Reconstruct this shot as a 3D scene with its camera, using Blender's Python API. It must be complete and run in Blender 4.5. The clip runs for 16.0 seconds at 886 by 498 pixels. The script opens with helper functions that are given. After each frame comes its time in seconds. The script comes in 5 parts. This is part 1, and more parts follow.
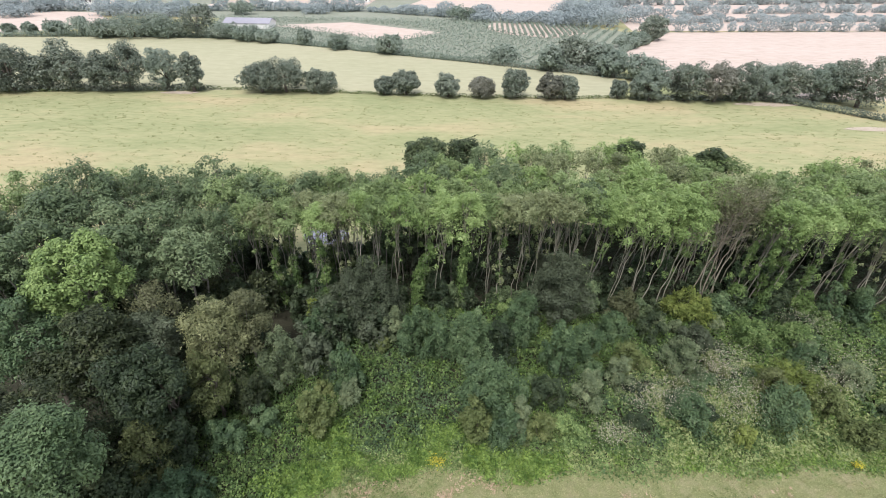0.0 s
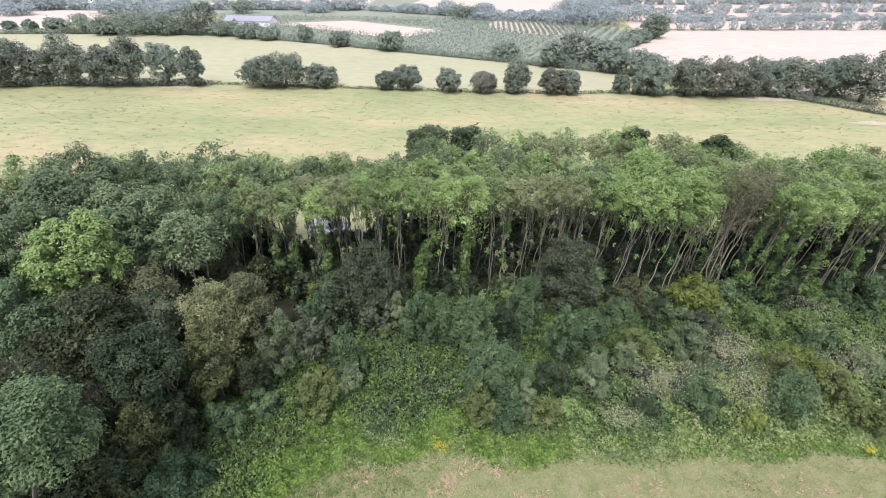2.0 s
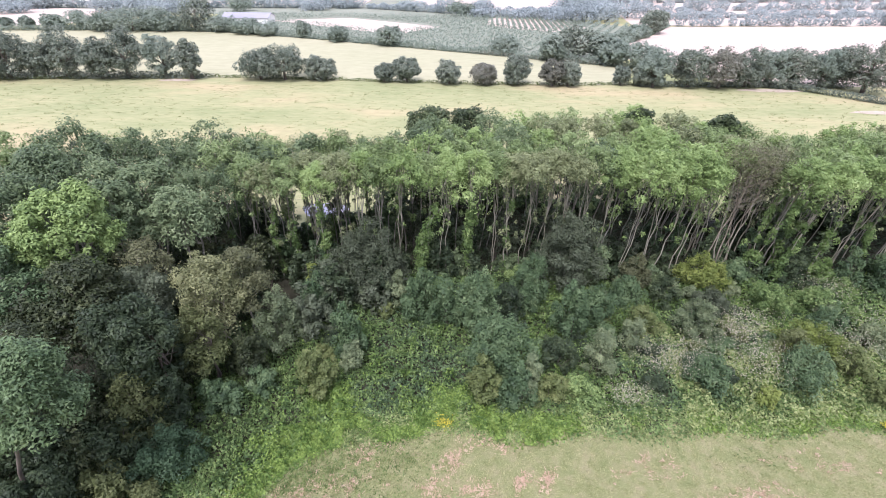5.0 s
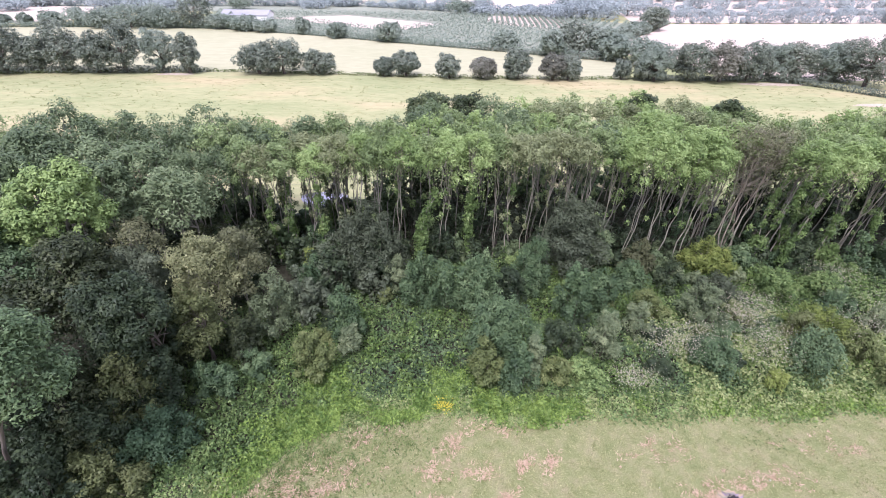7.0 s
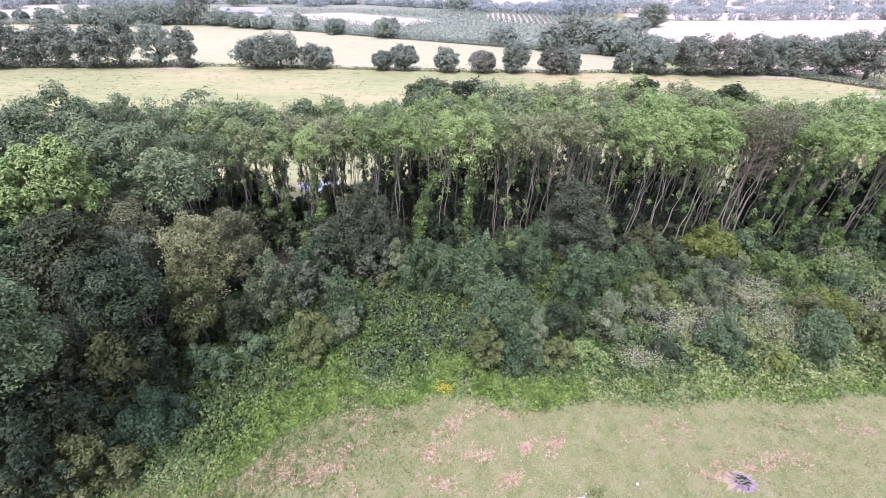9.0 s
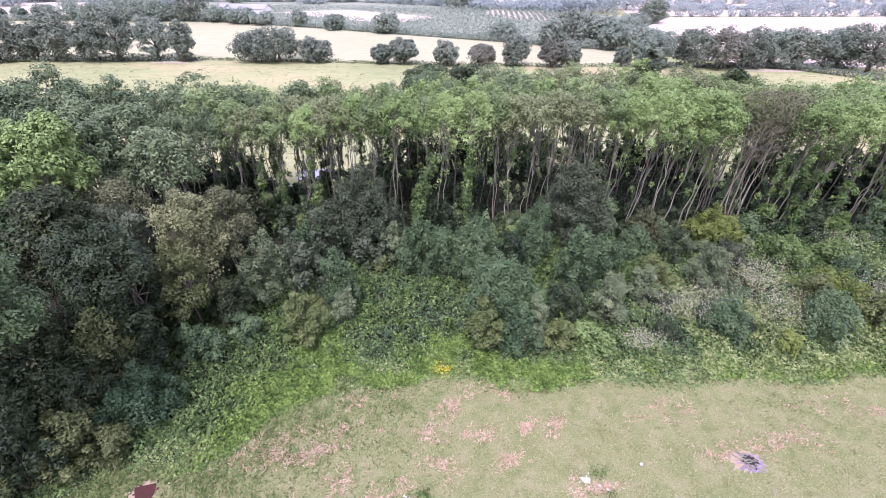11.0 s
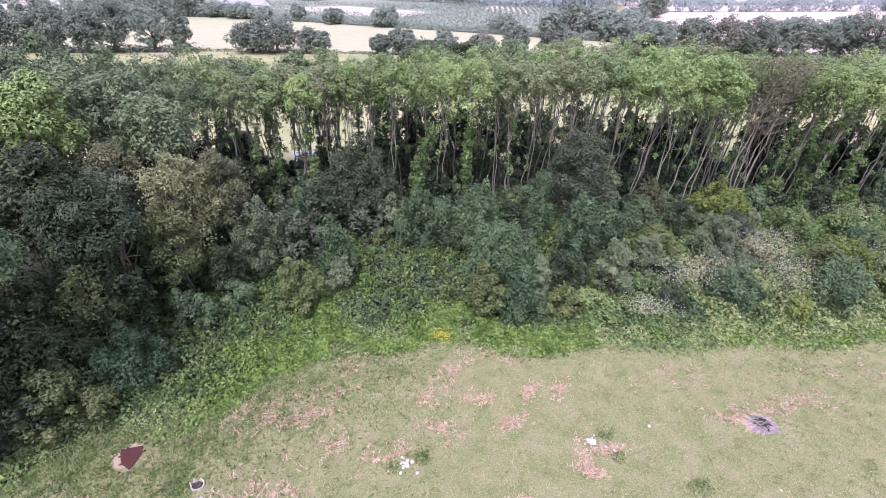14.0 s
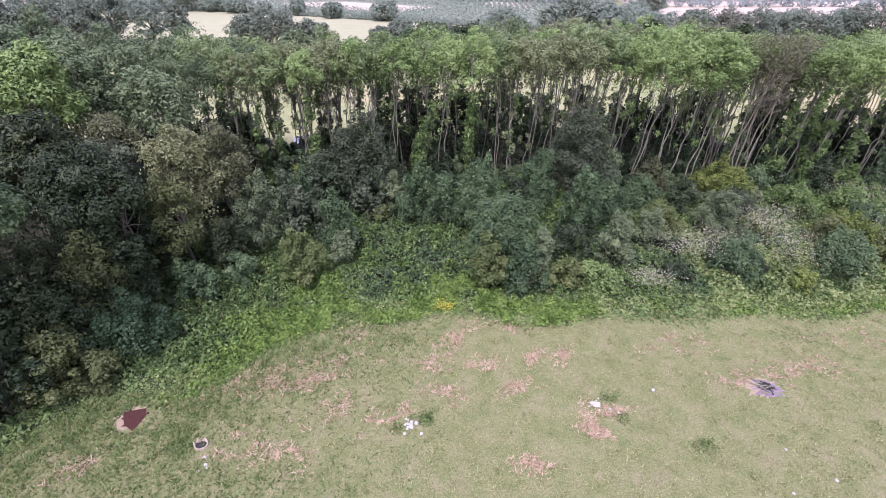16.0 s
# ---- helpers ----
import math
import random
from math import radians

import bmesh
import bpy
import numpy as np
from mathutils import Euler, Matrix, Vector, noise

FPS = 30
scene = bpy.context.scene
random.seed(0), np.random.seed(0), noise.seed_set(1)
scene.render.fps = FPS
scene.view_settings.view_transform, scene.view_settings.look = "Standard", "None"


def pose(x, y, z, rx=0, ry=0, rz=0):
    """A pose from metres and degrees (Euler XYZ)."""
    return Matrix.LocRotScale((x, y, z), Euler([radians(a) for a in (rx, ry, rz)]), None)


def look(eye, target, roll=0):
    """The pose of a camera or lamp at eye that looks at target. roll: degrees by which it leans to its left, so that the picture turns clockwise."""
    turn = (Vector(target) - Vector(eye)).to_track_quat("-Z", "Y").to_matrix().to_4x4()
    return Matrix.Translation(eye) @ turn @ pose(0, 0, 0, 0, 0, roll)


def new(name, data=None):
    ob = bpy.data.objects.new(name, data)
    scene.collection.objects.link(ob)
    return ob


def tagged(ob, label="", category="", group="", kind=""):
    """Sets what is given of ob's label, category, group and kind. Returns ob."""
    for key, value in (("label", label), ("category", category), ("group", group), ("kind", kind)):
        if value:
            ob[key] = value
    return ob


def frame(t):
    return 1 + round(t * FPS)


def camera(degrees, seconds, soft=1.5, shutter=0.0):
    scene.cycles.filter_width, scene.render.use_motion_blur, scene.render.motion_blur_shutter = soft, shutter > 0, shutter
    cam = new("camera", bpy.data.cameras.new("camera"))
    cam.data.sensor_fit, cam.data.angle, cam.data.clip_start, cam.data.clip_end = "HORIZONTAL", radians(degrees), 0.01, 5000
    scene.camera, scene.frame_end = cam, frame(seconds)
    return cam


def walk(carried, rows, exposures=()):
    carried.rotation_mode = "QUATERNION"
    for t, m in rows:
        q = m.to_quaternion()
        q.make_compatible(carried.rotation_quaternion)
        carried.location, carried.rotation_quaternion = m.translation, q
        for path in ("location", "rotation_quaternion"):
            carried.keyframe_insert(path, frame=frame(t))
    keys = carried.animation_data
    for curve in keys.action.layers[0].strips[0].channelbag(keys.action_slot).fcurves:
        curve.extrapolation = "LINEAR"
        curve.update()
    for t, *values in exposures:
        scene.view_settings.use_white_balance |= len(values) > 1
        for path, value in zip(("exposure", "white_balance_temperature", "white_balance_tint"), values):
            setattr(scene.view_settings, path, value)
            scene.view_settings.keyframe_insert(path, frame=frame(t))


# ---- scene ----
cam = camera(85.6, 16.0, soft=0.9)
PATH = [
    (0, (-0.16, 1.068, 32.127), (-0.166, 2.772, 31.08), 0.9),
    (0.5, (-0.209, 0.987, 31.754), (-0.215, 2.691, 30.707), 0.9),
    (1, (-0.288, 0.898, 31.338), (-0.292, 2.604, 30.293), 1.0),
    (1.5, (-0.295, 0.854, 30.922), (-0.302, 2.56, 29.878), 0.9),
    (2, (-0.359, 0.796, 30.484), (-0.367, 2.503, 29.442), 0.9),
    (2.5, (-0.393, 0.753, 30.046), (-0.402, 2.461, 29.005), 0.8),
    (3, (-0.463, 0.703, 29.63), (-0.47, 2.412, 28.591), 0.9),
    (3.5, (-0.51, 0.688, 29.196), (-0.519, 2.398, 28.158), 0.8),
    (4, (-0.559, 0.668, 28.823), (-0.566, 2.378, 27.785), 0.8),
    (6.5, (-0.652, 0.572, 26.671), (-0.654, 2.285, 25.638), 0.8),
    (7, (-0.643, 0.564, 26.269), (-0.645, 2.277, 25.236), 0.8),
    (7.5, (-0.654, 0.526, 25.869), (-0.654, 2.239, 24.836), 0.8),
    (8, (-0.671, 0.527, 25.453), (-0.67, 2.24, 24.42), 0.8),
    (8.5, (-0.66, 0.482, 25.018), (-0.658, 2.195, 23.985), 0.7),
    (9, (-0.648, 0.468, 24.626), (-0.646, 2.182, 23.595), 0.7),
    (11.5, (-0.472, 0.373, 22.535), (-0.471, 2.088, 21.505), 0.6),
    (12, (-0.442, 0.397, 22.114), (-0.44, 2.111, 21.083), 0.5),
    (12.5, (-0.386, 0.4, 21.668), (-0.385, 2.114, 20.639), 0.5),
    (13, (-0.388, 0.315, 21.22), (-0.386, 2.03, 20.192), 0.5),
    (13.5, (-0.423, 0.169, 20.789), (-0.421, 1.885, 19.762), 0.5),
    (14, (-0.437, -0.023, 20.372), (-0.435, 1.694, 19.346), 0.5),
    (14.5, (-0.455, -0.235, 19.951), (-0.454, 1.482, 18.926), 0.5),
    (15, (-0.483, -0.463, 19.548), (-0.481, 1.254, 18.522), 0.5),
    (15.5, (-0.539, -0.683, 19.15), (-0.536, 1.033, 18.122), 0.4),
    (16, (-0.642, -0.894, 18.774), (-0.637, 0.821, 17.745), 0.5),
]
walk(cam, [(t, look(eye, target, roll)) for t, eye, target, roll in PATH],
     [(0, 0.14, 6200, 13), (3, 0.4, 5980, 19), (7, 0.58, 5800, 28), (9, 0.61, 5720, 32), (12.5, 0.64, 5680, 36), (14, 0.57, 5680, 36), (16, 0.38, 5740, 33)])

# ---- light ----
SUN_ELEVATION, SUN_TURN = 58.0, 196.0
world = bpy.data.worlds.new("sky")
scene.world = world
world.use_nodes = True
wn, wl = world.node_tree.nodes, world.node_tree.links
sky = wn.new("ShaderNodeTexSky")
sky.sky_type, sky.sun_disc = "NISHITA", False
sky.sun_elevation, sky.sun_rotation = radians(SUN_ELEVATION), radians(SUN_TURN)
sky.air_density, sky.dust_density, sky.ozone_density = 1.0, 4.0, 1.0
veil = wn.new("ShaderNodeMix")
veil.data_type = "RGBA"
veil.inputs[0].default_value = 0.75
veil.inputs[7].default_value = (9.0, 9.5, 10.4, 1)
wl.new(sky.outputs[0], veil.inputs[6])
wl.new(veil.outputs[2], wn["Background"].inputs[0])
wn["Background"].inputs[1].default_value = 0.13
sun = new("sun", bpy.data.lights.new("sun", "SUN"))
sun.data.energy, sun.data.angle, sun.data.color = 2.9, radians(18), (1.0, 0.97, 0.92)
az = radians(SUN_TURN)
sun.matrix_world = look((0, 0, 60), Vector((0, 0, 60)) - Vector((math.sin(az) * math.cos(radians(SUN_ELEVATION)), math.cos(az) * math.cos(radians(SUN_ELEVATION)), math.sin(radians(SUN_ELEVATION)))))

# ---- materials ----
rng = np.random.default_rng(7)


def material(name):
    m = bpy.data.materials.new(name)
    m.use_nodes = True
    return m, m.node_tree.nodes, m.node_tree.links


def math_node(n, l, kind, a, b):
    x = n.new("ShaderNodeMath")
    x.operation = kind
    for i, v in enumerate((a, b)):
        if isinstance(v, (int, float)):
            x.inputs[i].default_value = v
        else:
            l.new(v, x.inputs[i])
    return x.outputs[0]


def noise_node(n, l, where, size, detail=3.0, rough=0.55):
    x = n.new("ShaderNodeTexNoise")
    x.inputs["Scale"].default_value = 1.0 / size
    x.inputs["Detail"].default_value, x.inputs["Roughness"].default_value = detail, rough
    l.new(where, x.inputs["Vector"])
    return x.outputs[0]


def ramp_node(n, l, fac, stops):
    r = n.new("ShaderNodeValToRGB")
    e = r.color_ramp.elements
    while len(e) < len(stops):
        e.new(0.5)
    for el, (p, c) in zip(e, stops):
        el.position, el.color = p, (*c, 1)
    l.new(fac, r.inputs[0])
    return r.outputs[0]


def mix_node(n, l, fac, a, b):
    x = n.new("ShaderNodeMix")
    x.data_type = "RGBA"
    for i, v in ((0, fac), (6, a), (7, b)):
        if isinstance(v, (int, float)):
            x.inputs[i].default_value = v
        elif isinstance(v, tuple):
            x.inputs[i].default_value = (*v, 1)
        else:
            l.new(v, x.inputs[i])
    return x.outputs[2]


def muted(c, grey):
    """A leaf colour, greyed where asked by a thin veil of haze put in."""
    return (c[0] * (1 + 0.06 * grey), c[1] * (1 - 0.02 * grey), c[2] * (1 + 0.2 * grey) + 0.006 * grey)


def leaf_material(name, dark, mid, light, through_light=0.16, rough=0.5, patch=0.9, vary=0.14, grey=0.2):
    """Leaves: tone varies from leaf to leaf, from spray to spray and from plant to plant."""
    dark, mid, light = muted(dark, grey), muted(mid, grey), muted(light, grey)
    m, n, l = material(name)
    geo, info = n.new("ShaderNodeNewGeometry"), n.new("ShaderNodeObjectInfo")
    blot = noise_node(n, l, geo.outputs["Position"], patch, 2.0)
    f = math_node(n, l, "MULTIPLY", geo.outputs["Random Per Island"], vary)
    f = math_node(n, l, "ADD", f, math_node(n, l, "MULTIPLY", blot, 0.55))
    f = math_node(n, l, "ADD", f, math_node(n, l, "MULTIPLY", info.outputs["Random"], 0.13))
    f = math_node(n, l, "ADD", f, 0.06)
    col = ramp_node(n, l, f, ((0.28, dark), (0.5, mid), (0.74, light)))
    b = n["Principled BSDF"]
    l.new(col, b.inputs["Base Color"])
    b.inputs["Roughness"].default_value = rough
    b.inputs["Specular IOR Level"].default_value = 0.2
    tr, mx = n.new("ShaderNodeBsdfTranslucent"), n.new("ShaderNodeMixShader")
    l.new(col, tr.inputs[0])
    mx.inputs[0].default_value = through_light
    l.new(b.outputs[0], mx.inputs[1])
    l.new(tr.outputs[0], mx.inputs[2])
    l.new(mx.outputs[0], n["Material Output"].inputs[0])
    return m


ASH = leaf_material("ash_leaves", (0.072, 0.11, 0.036), (0.19, 0.262, 0.092), (0.37, 0.455, 0.19), grey=0.4)
ASH_LIGHT = leaf_material("light_ash_leaves", (0.092, 0.15, 0.04), (0.228, 0.325, 0.098), (0.41, 0.51, 0.195), grey=0.4)
ASH_BRIGHT = leaf_material("bright_ash_leaves", (0.095, 0.155, 0.04), (0.235, 0.325, 0.098), (0.43, 0.53, 0.19), grey=0.3)
ASH_GREY = leaf_material("greyish_ash_leaves", (0.098, 0.123, 0.05), (0.222, 0.26, 0.108), (0.39, 0.435, 0.208), grey=0.5)
ASH_DARK = leaf_material("dark_ash_leaves", (0.05, 0.08, 0.034), (0.132, 0.184, 0.076), (0.28, 0.348, 0.16), grey=0.5)
NEAR_ASH = leaf_material("soft_green_ash_leaves", (0.05, 0.086, 0.035), (0.135, 0.195, 0.082), (0.29, 0.365, 0.17))
OAK = leaf_material("oak_leaves", (0.016, 0.024, 0.01), (0.043, 0.056, 0.022), (0.15, 0.17, 0.073))
FIELD_OAK = leaf_material("field_oak_leaves", (0.028, 0.042, 0.018), (0.072, 0.098, 0.04), (0.19, 0.225, 0.1))
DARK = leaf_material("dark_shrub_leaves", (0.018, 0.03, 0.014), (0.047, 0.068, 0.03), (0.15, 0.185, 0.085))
PURPLE = leaf_material("blackthorn_leaves", (0.042, 0.053, 0.03), (0.09, 0.109, 0.064), (0.182, 0.208, 0.13), grey=0.0)
OLIVE = leaf_material("olive_leaves", (0.05, 0.07, 0.022), (0.125, 0.155, 0.05), (0.27, 0.3, 0.115))
SALLOW = leaf_material("sallow_leaves", (0.06, 0.085, 0.042), (0.148, 0.185, 0.088), (0.33, 0.375, 0.19))
SAPLING = leaf_material("sapling_leaves", (0.03, 0.056, 0.025), (0.085, 0.134, 0.056), (0.24, 0.315, 0.142))
YELLOW = leaf_material("yellow_green_leaves", (0.07, 0.098, 0.02), (0.15, 0.19, 0.042), (0.29, 0.335, 0.09))
BROWN = leaf_material("brownish_leaves", (0.06, 0.068, 0.032), (0.125, 0.132, 0.064), (0.245, 0.245, 0.128), grey=0.0)
BRAMBLE = leaf_material("bramble_leaves", (0.034, 0.064, 0.019), (0.095, 0.153, 0.045), (0.245, 0.33, 0.11), patch=1.2, vary=0.3)
NETTLE = leaf_material("nettle_leaves", (0.032, 0.07, 0.014), (0.09, 0.152, 0.032), (0.22, 0.308, 0.072), patch=0.9, vary=0.3, grey=0.0)
IVY = leaf_material("ivy_leaves", (0.045, 0.08, 0.022), (0.105, 0.165, 0.046), (0.215, 0.29, 0.092))
PALE_OLIVE = leaf_material("silvery_olive_leaves", (0.1, 0.112, 0.048), (0.225, 0.236, 0.11), (0.42, 0.42, 0.225), grey=0.0)
THORN = leaf_material("thorn_leaves", (0.044, 0.056, 0.02), (0.105, 0.123, 0.046), (0.245, 0.262, 0.115), grey=0.0)
ELDER = leaf_material("elder_leaves", (0.028, 0.056, 0.027), (0.074, 0.122, 0.06), (0.18, 0.25, 0.13), grey=0.0)
# hedgerow oak leaves, lightened and blued to hold part of the distance haze
HALF_HAZY_OAK = leaf_material("half_hazy_hedgerow_leaves", (0.075, 0.096, 0.07), (0.172, 0.198, 0.146), (0.34, 0.365, 0.272), grey=0.0)
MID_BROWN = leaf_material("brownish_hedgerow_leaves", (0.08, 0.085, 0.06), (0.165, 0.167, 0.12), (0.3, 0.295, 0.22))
# far leaves: haze is put into the paled base colours and extra translucency
HAZY_GREEN = leaf_material("hazy_orchard_leaves", (0.19, 0.235, 0.18), (0.28, 0.325, 0.255), (0.405, 0.44, 0.36), 0.42, patch=5.0, vary=0.1, grey=0.0)
HAZY_OAK = leaf_material("hazy_oak_leaves", (0.285, 0.33, 0.325), (0.375, 0.42, 0.41), (0.48, 0.515, 0.5), 0.42, patch=5.0, vary=0.1, grey=0.0)
PALE_GRASS = leaf_material("pale_weeds", (0.08, 0.115, 0.036), (0.172, 0.22, 0.075), (0.335, 0.375, 0.15), patch=1.2, vary=0.3)
GRASS = leaf_material("grass_blades", (0.075, 0.108, 0.032), (0.178, 0.205, 0.077), (0.385, 0.365, 0.182), patch=0.7, vary=0.4, grey=0.0)
LUSH = leaf_material("lush_grass_blades", (0.038, 0.072, 0.018), (0.092, 0.138, 0.039), (0.2, 0.242, 0.088), patch=0.9, vary=0.4, grey=0.0)
DRY = leaf_material("dry_grass_blades", (0.38, 0.25, 0.165), (0.53, 0.38, 0.275), (0.68, 0.55, 0.43), patch=0.5, grey=0.0)
FLOWER = leaf_material("seed_heads", (0.22, 0.205, 0.14), (0.37, 0.345, 0.25), (0.55, 0.515, 0.4), 0.15, grey=0.0)
GOLD = leaf_material("yellow_flowers", (0.36, 0.33, 0.03), (0.5, 0.44, 0.05), (0.62, 0.55, 0.08), 0.15)


def bark_material(name, dark, light, size=0.35):
    m, n, l = material(name)
    tc = n.new("ShaderNodeTexCoord")
    mp = n.new("ShaderNodeMapping")
    mp.inputs["Scale"].default_value = (1, 1, 0.25)
    l.new(tc.outputs["Object"], mp.inputs[0])
    f = noise_node(n, l, mp.outputs[0], size, 6.0, 0.65)
    b = n["Principled BSDF"]
    l.new(ramp_node(n, l, f, ((0.3, dark), (0.7, light))), b.inputs["Base Color"])
    b.inputs["Roughness"].default_value = 0.9
    bump = n.new("ShaderNodeBump")
    bump.inputs["Distance"].default_value = 0.03
    l.new(f, bump.inputs["Height"])
    l.new(bump.outputs[0], b.inputs["Normal"])
    return m


BARK = bark_material("ash_bark", (0.11, 0.1, 0.08), (0.28, 0.26, 0.21))
BARK_PALE = bark_material("pale_bark", (0.135, 0.125, 0.09), (0.32, 0.3, 0.225))
BARK_DARK = bark_material("dark_bark", (0.06, 0.05, 0.04), (0.16, 0.13, 0.1))
TWIG = bark_material("dead_twigs", (0.13, 0.11, 0.08), (0.27, 0.235, 0.175), 0.2)


def land_material(name, stops, size, fine, fine_stops, share=0.5, bump=0.05, stretch=(1, 1, 1)):
    """Grass, stubble or soil: broad patches, fine grain and a little relief."""
    m, n, l = material(name)
    geo = n.new("ShaderNodeNewGeometry")
    mp = n.new("ShaderNodeMapping")
    mp.inputs["Scale"].default_value = stretch
    l.new(geo.outputs["Position"], mp.inputs[0])
    a = noise_node(n, l, mp.outputs[0], size, 5.0, 0.6)
    g = noise_node(n, l, mp.outputs[0], fine, 6.0, 0.7)
    col = mix_node(n, l, share, ramp_node(n, l, a, stops), ramp_node(n, l, g, fine_stops))
    b = n["Principled BSDF"]
    l.new(col, b.inputs["Base Color"])
    b.inputs["Roughness"].default_value = 0.95
    b.inputs["Specular IOR Level"].default_value = 0.1
    bp = n.new("ShaderNodeBump")
    bp.inputs["Distance"].default_value = bump
    l.new(g, bp.inputs["Height"])
    l.new(bp.outputs[0], b.inputs["Normal"])
    return m


LAWN = land_material("mown_grass", ((0.32, (0.112, 0.148, 0.05)), (0.46, (0.182, 0.2, 0.084)), (0.57, (0.255, 0.236, 0.13)), (0.7, (0.315, 0.25, 0.165))), 1.2,
                     0.07, ((0.3, (0.085, 0.112, 0.042)), (0.5, (0.24, 0.243, 0.108)), (0.7, (0.49, 0.43, 0.255))), 0.55, 0.08)
PASTURE = land_material("pasture_grass", ((0.36, (0.219, 0.243, 0.119)), (0.5, (0.309, 0.301, 0.162)), (0.62, (0.43, 0.334, 0.205))), 22.0,
                        1.3, ((0.32, (0.187, 0.206, 0.0935)), (0.5, (0.317, 0.317, 0.154)), (0.7, (0.43, 0.391, 0.216))), 0.4, 0.1, (0.45, 1, 1))
# hay and corn: their own colours, with blue raised a little for haze
HAY = land_material("cut_hay_grass", ((0.3, (0.327, 0.323, 0.206)), (0.7, (0.407, 0.38, 0.261))), 30.0, 2.0,
                    ((0.35, (0.295, 0.286, 0.167)), (0.65, (0.431, 0.396, 0.254))), 0.45, 0.1, (0.4, 1, 1))
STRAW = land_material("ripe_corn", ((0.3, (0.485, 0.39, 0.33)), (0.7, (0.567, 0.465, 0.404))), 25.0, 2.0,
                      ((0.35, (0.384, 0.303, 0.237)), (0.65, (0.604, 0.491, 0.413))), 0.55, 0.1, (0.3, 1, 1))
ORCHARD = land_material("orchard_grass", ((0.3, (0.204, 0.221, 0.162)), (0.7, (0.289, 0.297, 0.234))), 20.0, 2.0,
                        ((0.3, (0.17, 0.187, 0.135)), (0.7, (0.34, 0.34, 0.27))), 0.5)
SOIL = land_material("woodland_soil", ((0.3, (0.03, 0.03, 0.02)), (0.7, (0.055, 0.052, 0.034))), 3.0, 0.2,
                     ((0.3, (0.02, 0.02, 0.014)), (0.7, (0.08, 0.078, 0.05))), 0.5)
BARE = land_material("bare_chalky_earth", ((0.3, (0.36, 0.28, 0.21)), (0.7, (0.52, 0.43, 0.35))), 2.0, 0.3,
                     ((0.3, (0.24, 0.2, 0.12)), (0.7, (0.58, 0.5, 0.41))), 0.5)
REDSOIL = land_material("dug_red_soil", ((0.3, (0.05, 0.02, 0.018)), (0.7, (0.085, 0.034, 0.03))), 0.4, 0.06,
                        ((0.3, (0.035, 0.015, 0.013)), (0.7, (0.12, 0.05, 0.045))), 0.5, 0.03)
SCUFF = land_material("dry_scuffed_earth", ((0.3, (0.3, 0.22, 0.15)), (0.7, (0.42, 0.31, 0.23))), 0.5, 0.05,
                      ((0.3, (0.2, 0.17, 0.09)), (0.7, (0.5, 0.39, 0.29))), 0.5, 0.04)
ASHES = land_material("wood_ash", ((0.3, (0.15, 0.105, 0.14)), (0.7, (0.36, 0.26, 0.33))), 0.5, 0.06,
                      ((0.3, (0.06, 0.05, 0.06)), (0.7, (0.40, 0.34, 0.36))), 0.5, 0.03)
CHALK = land_material("chalk_stone", ((0.3, (0.41, 0.385, 0.344)), (0.7, (0.541, 0.517, 0.476))), 0.3, 0.05,
                      ((0.3, (0.344, 0.312, 0.271)), (0.7, (0.59, 0.566, 0.533))), 0.4, 0.02)
CHAR = land_material("charred_wood", ((0.3, (0.02, 0.018, 0.018)), (0.7, (0.06, 0.05, 0.05))), 0.2, 0.05,
                     ((0.3, (0.015, 0.013, 0.013)), (0.7, (0.12, 0.11, 0.11))), 0.5, 0.02)
FILM = land_material("sheet_roof", ((0.3, (0.27, 0.26, 0.29)), (0.7, (0.34, 0.33, 0.36))), 8.0, 0.6,
                     ((0.3, (0.24, 0.23, 0.26)), (0.7, (0.38, 0.37, 0.4))), 0.4, 0.02)
ROOF = land_material("clay_roof_tiles", ((0.3, (0.2, 0.11, 0.08)), (0.7, (0.28, 0.16, 0.12))), 2.0, 0.3,
                     ((0.3, (0.16, 0.09, 0.07)), (0.7, (0.32, 0.2, 0.15))), 0.4, 0.02)
RENDER = land_material("white_render", ((0.3, (0.72, 0.7, 0.66)), (0.7, (0.8, 0.78, 0.74))), 3.0, 0.4,
                       ((0.3, (0.68, 0.66, 0.62)), (0.7, (0.82, 0.8, 0.77))), 0.4, 0.01)
PANE, n_, l_ = material("dark_window_glass")
n_["Principled BSDF"].inputs["Base Color"].default_value = (0.03, 0.035, 0.04, 1)
n_["Principled BSDF"].inputs["Roughness"].default_value = 0.08
WATER, n_, l_ = material("pond_water")
# pale base colour carries the sky's reflection, beyond what the gloss returns
n_["Principled BSDF"].inputs["Base Color"].default_value = (0.3, 0.29, 0.36, 1)
n_["Principled BSDF"].inputs["Roughness"].default_value = 0.08
bp_ = n_.new("ShaderNodeBump")
bp_.inputs["Distance"].default_value = 0.01
geo_ = n_.new("ShaderNodeNewGeometry")
l_.new(noise_node(n_, l_, geo_.outputs["Position"], 0.6), bp_.inputs["Height"])
l_.new(bp_.outputs[0], n_["Principled BSDF"].inputs["Normal"])


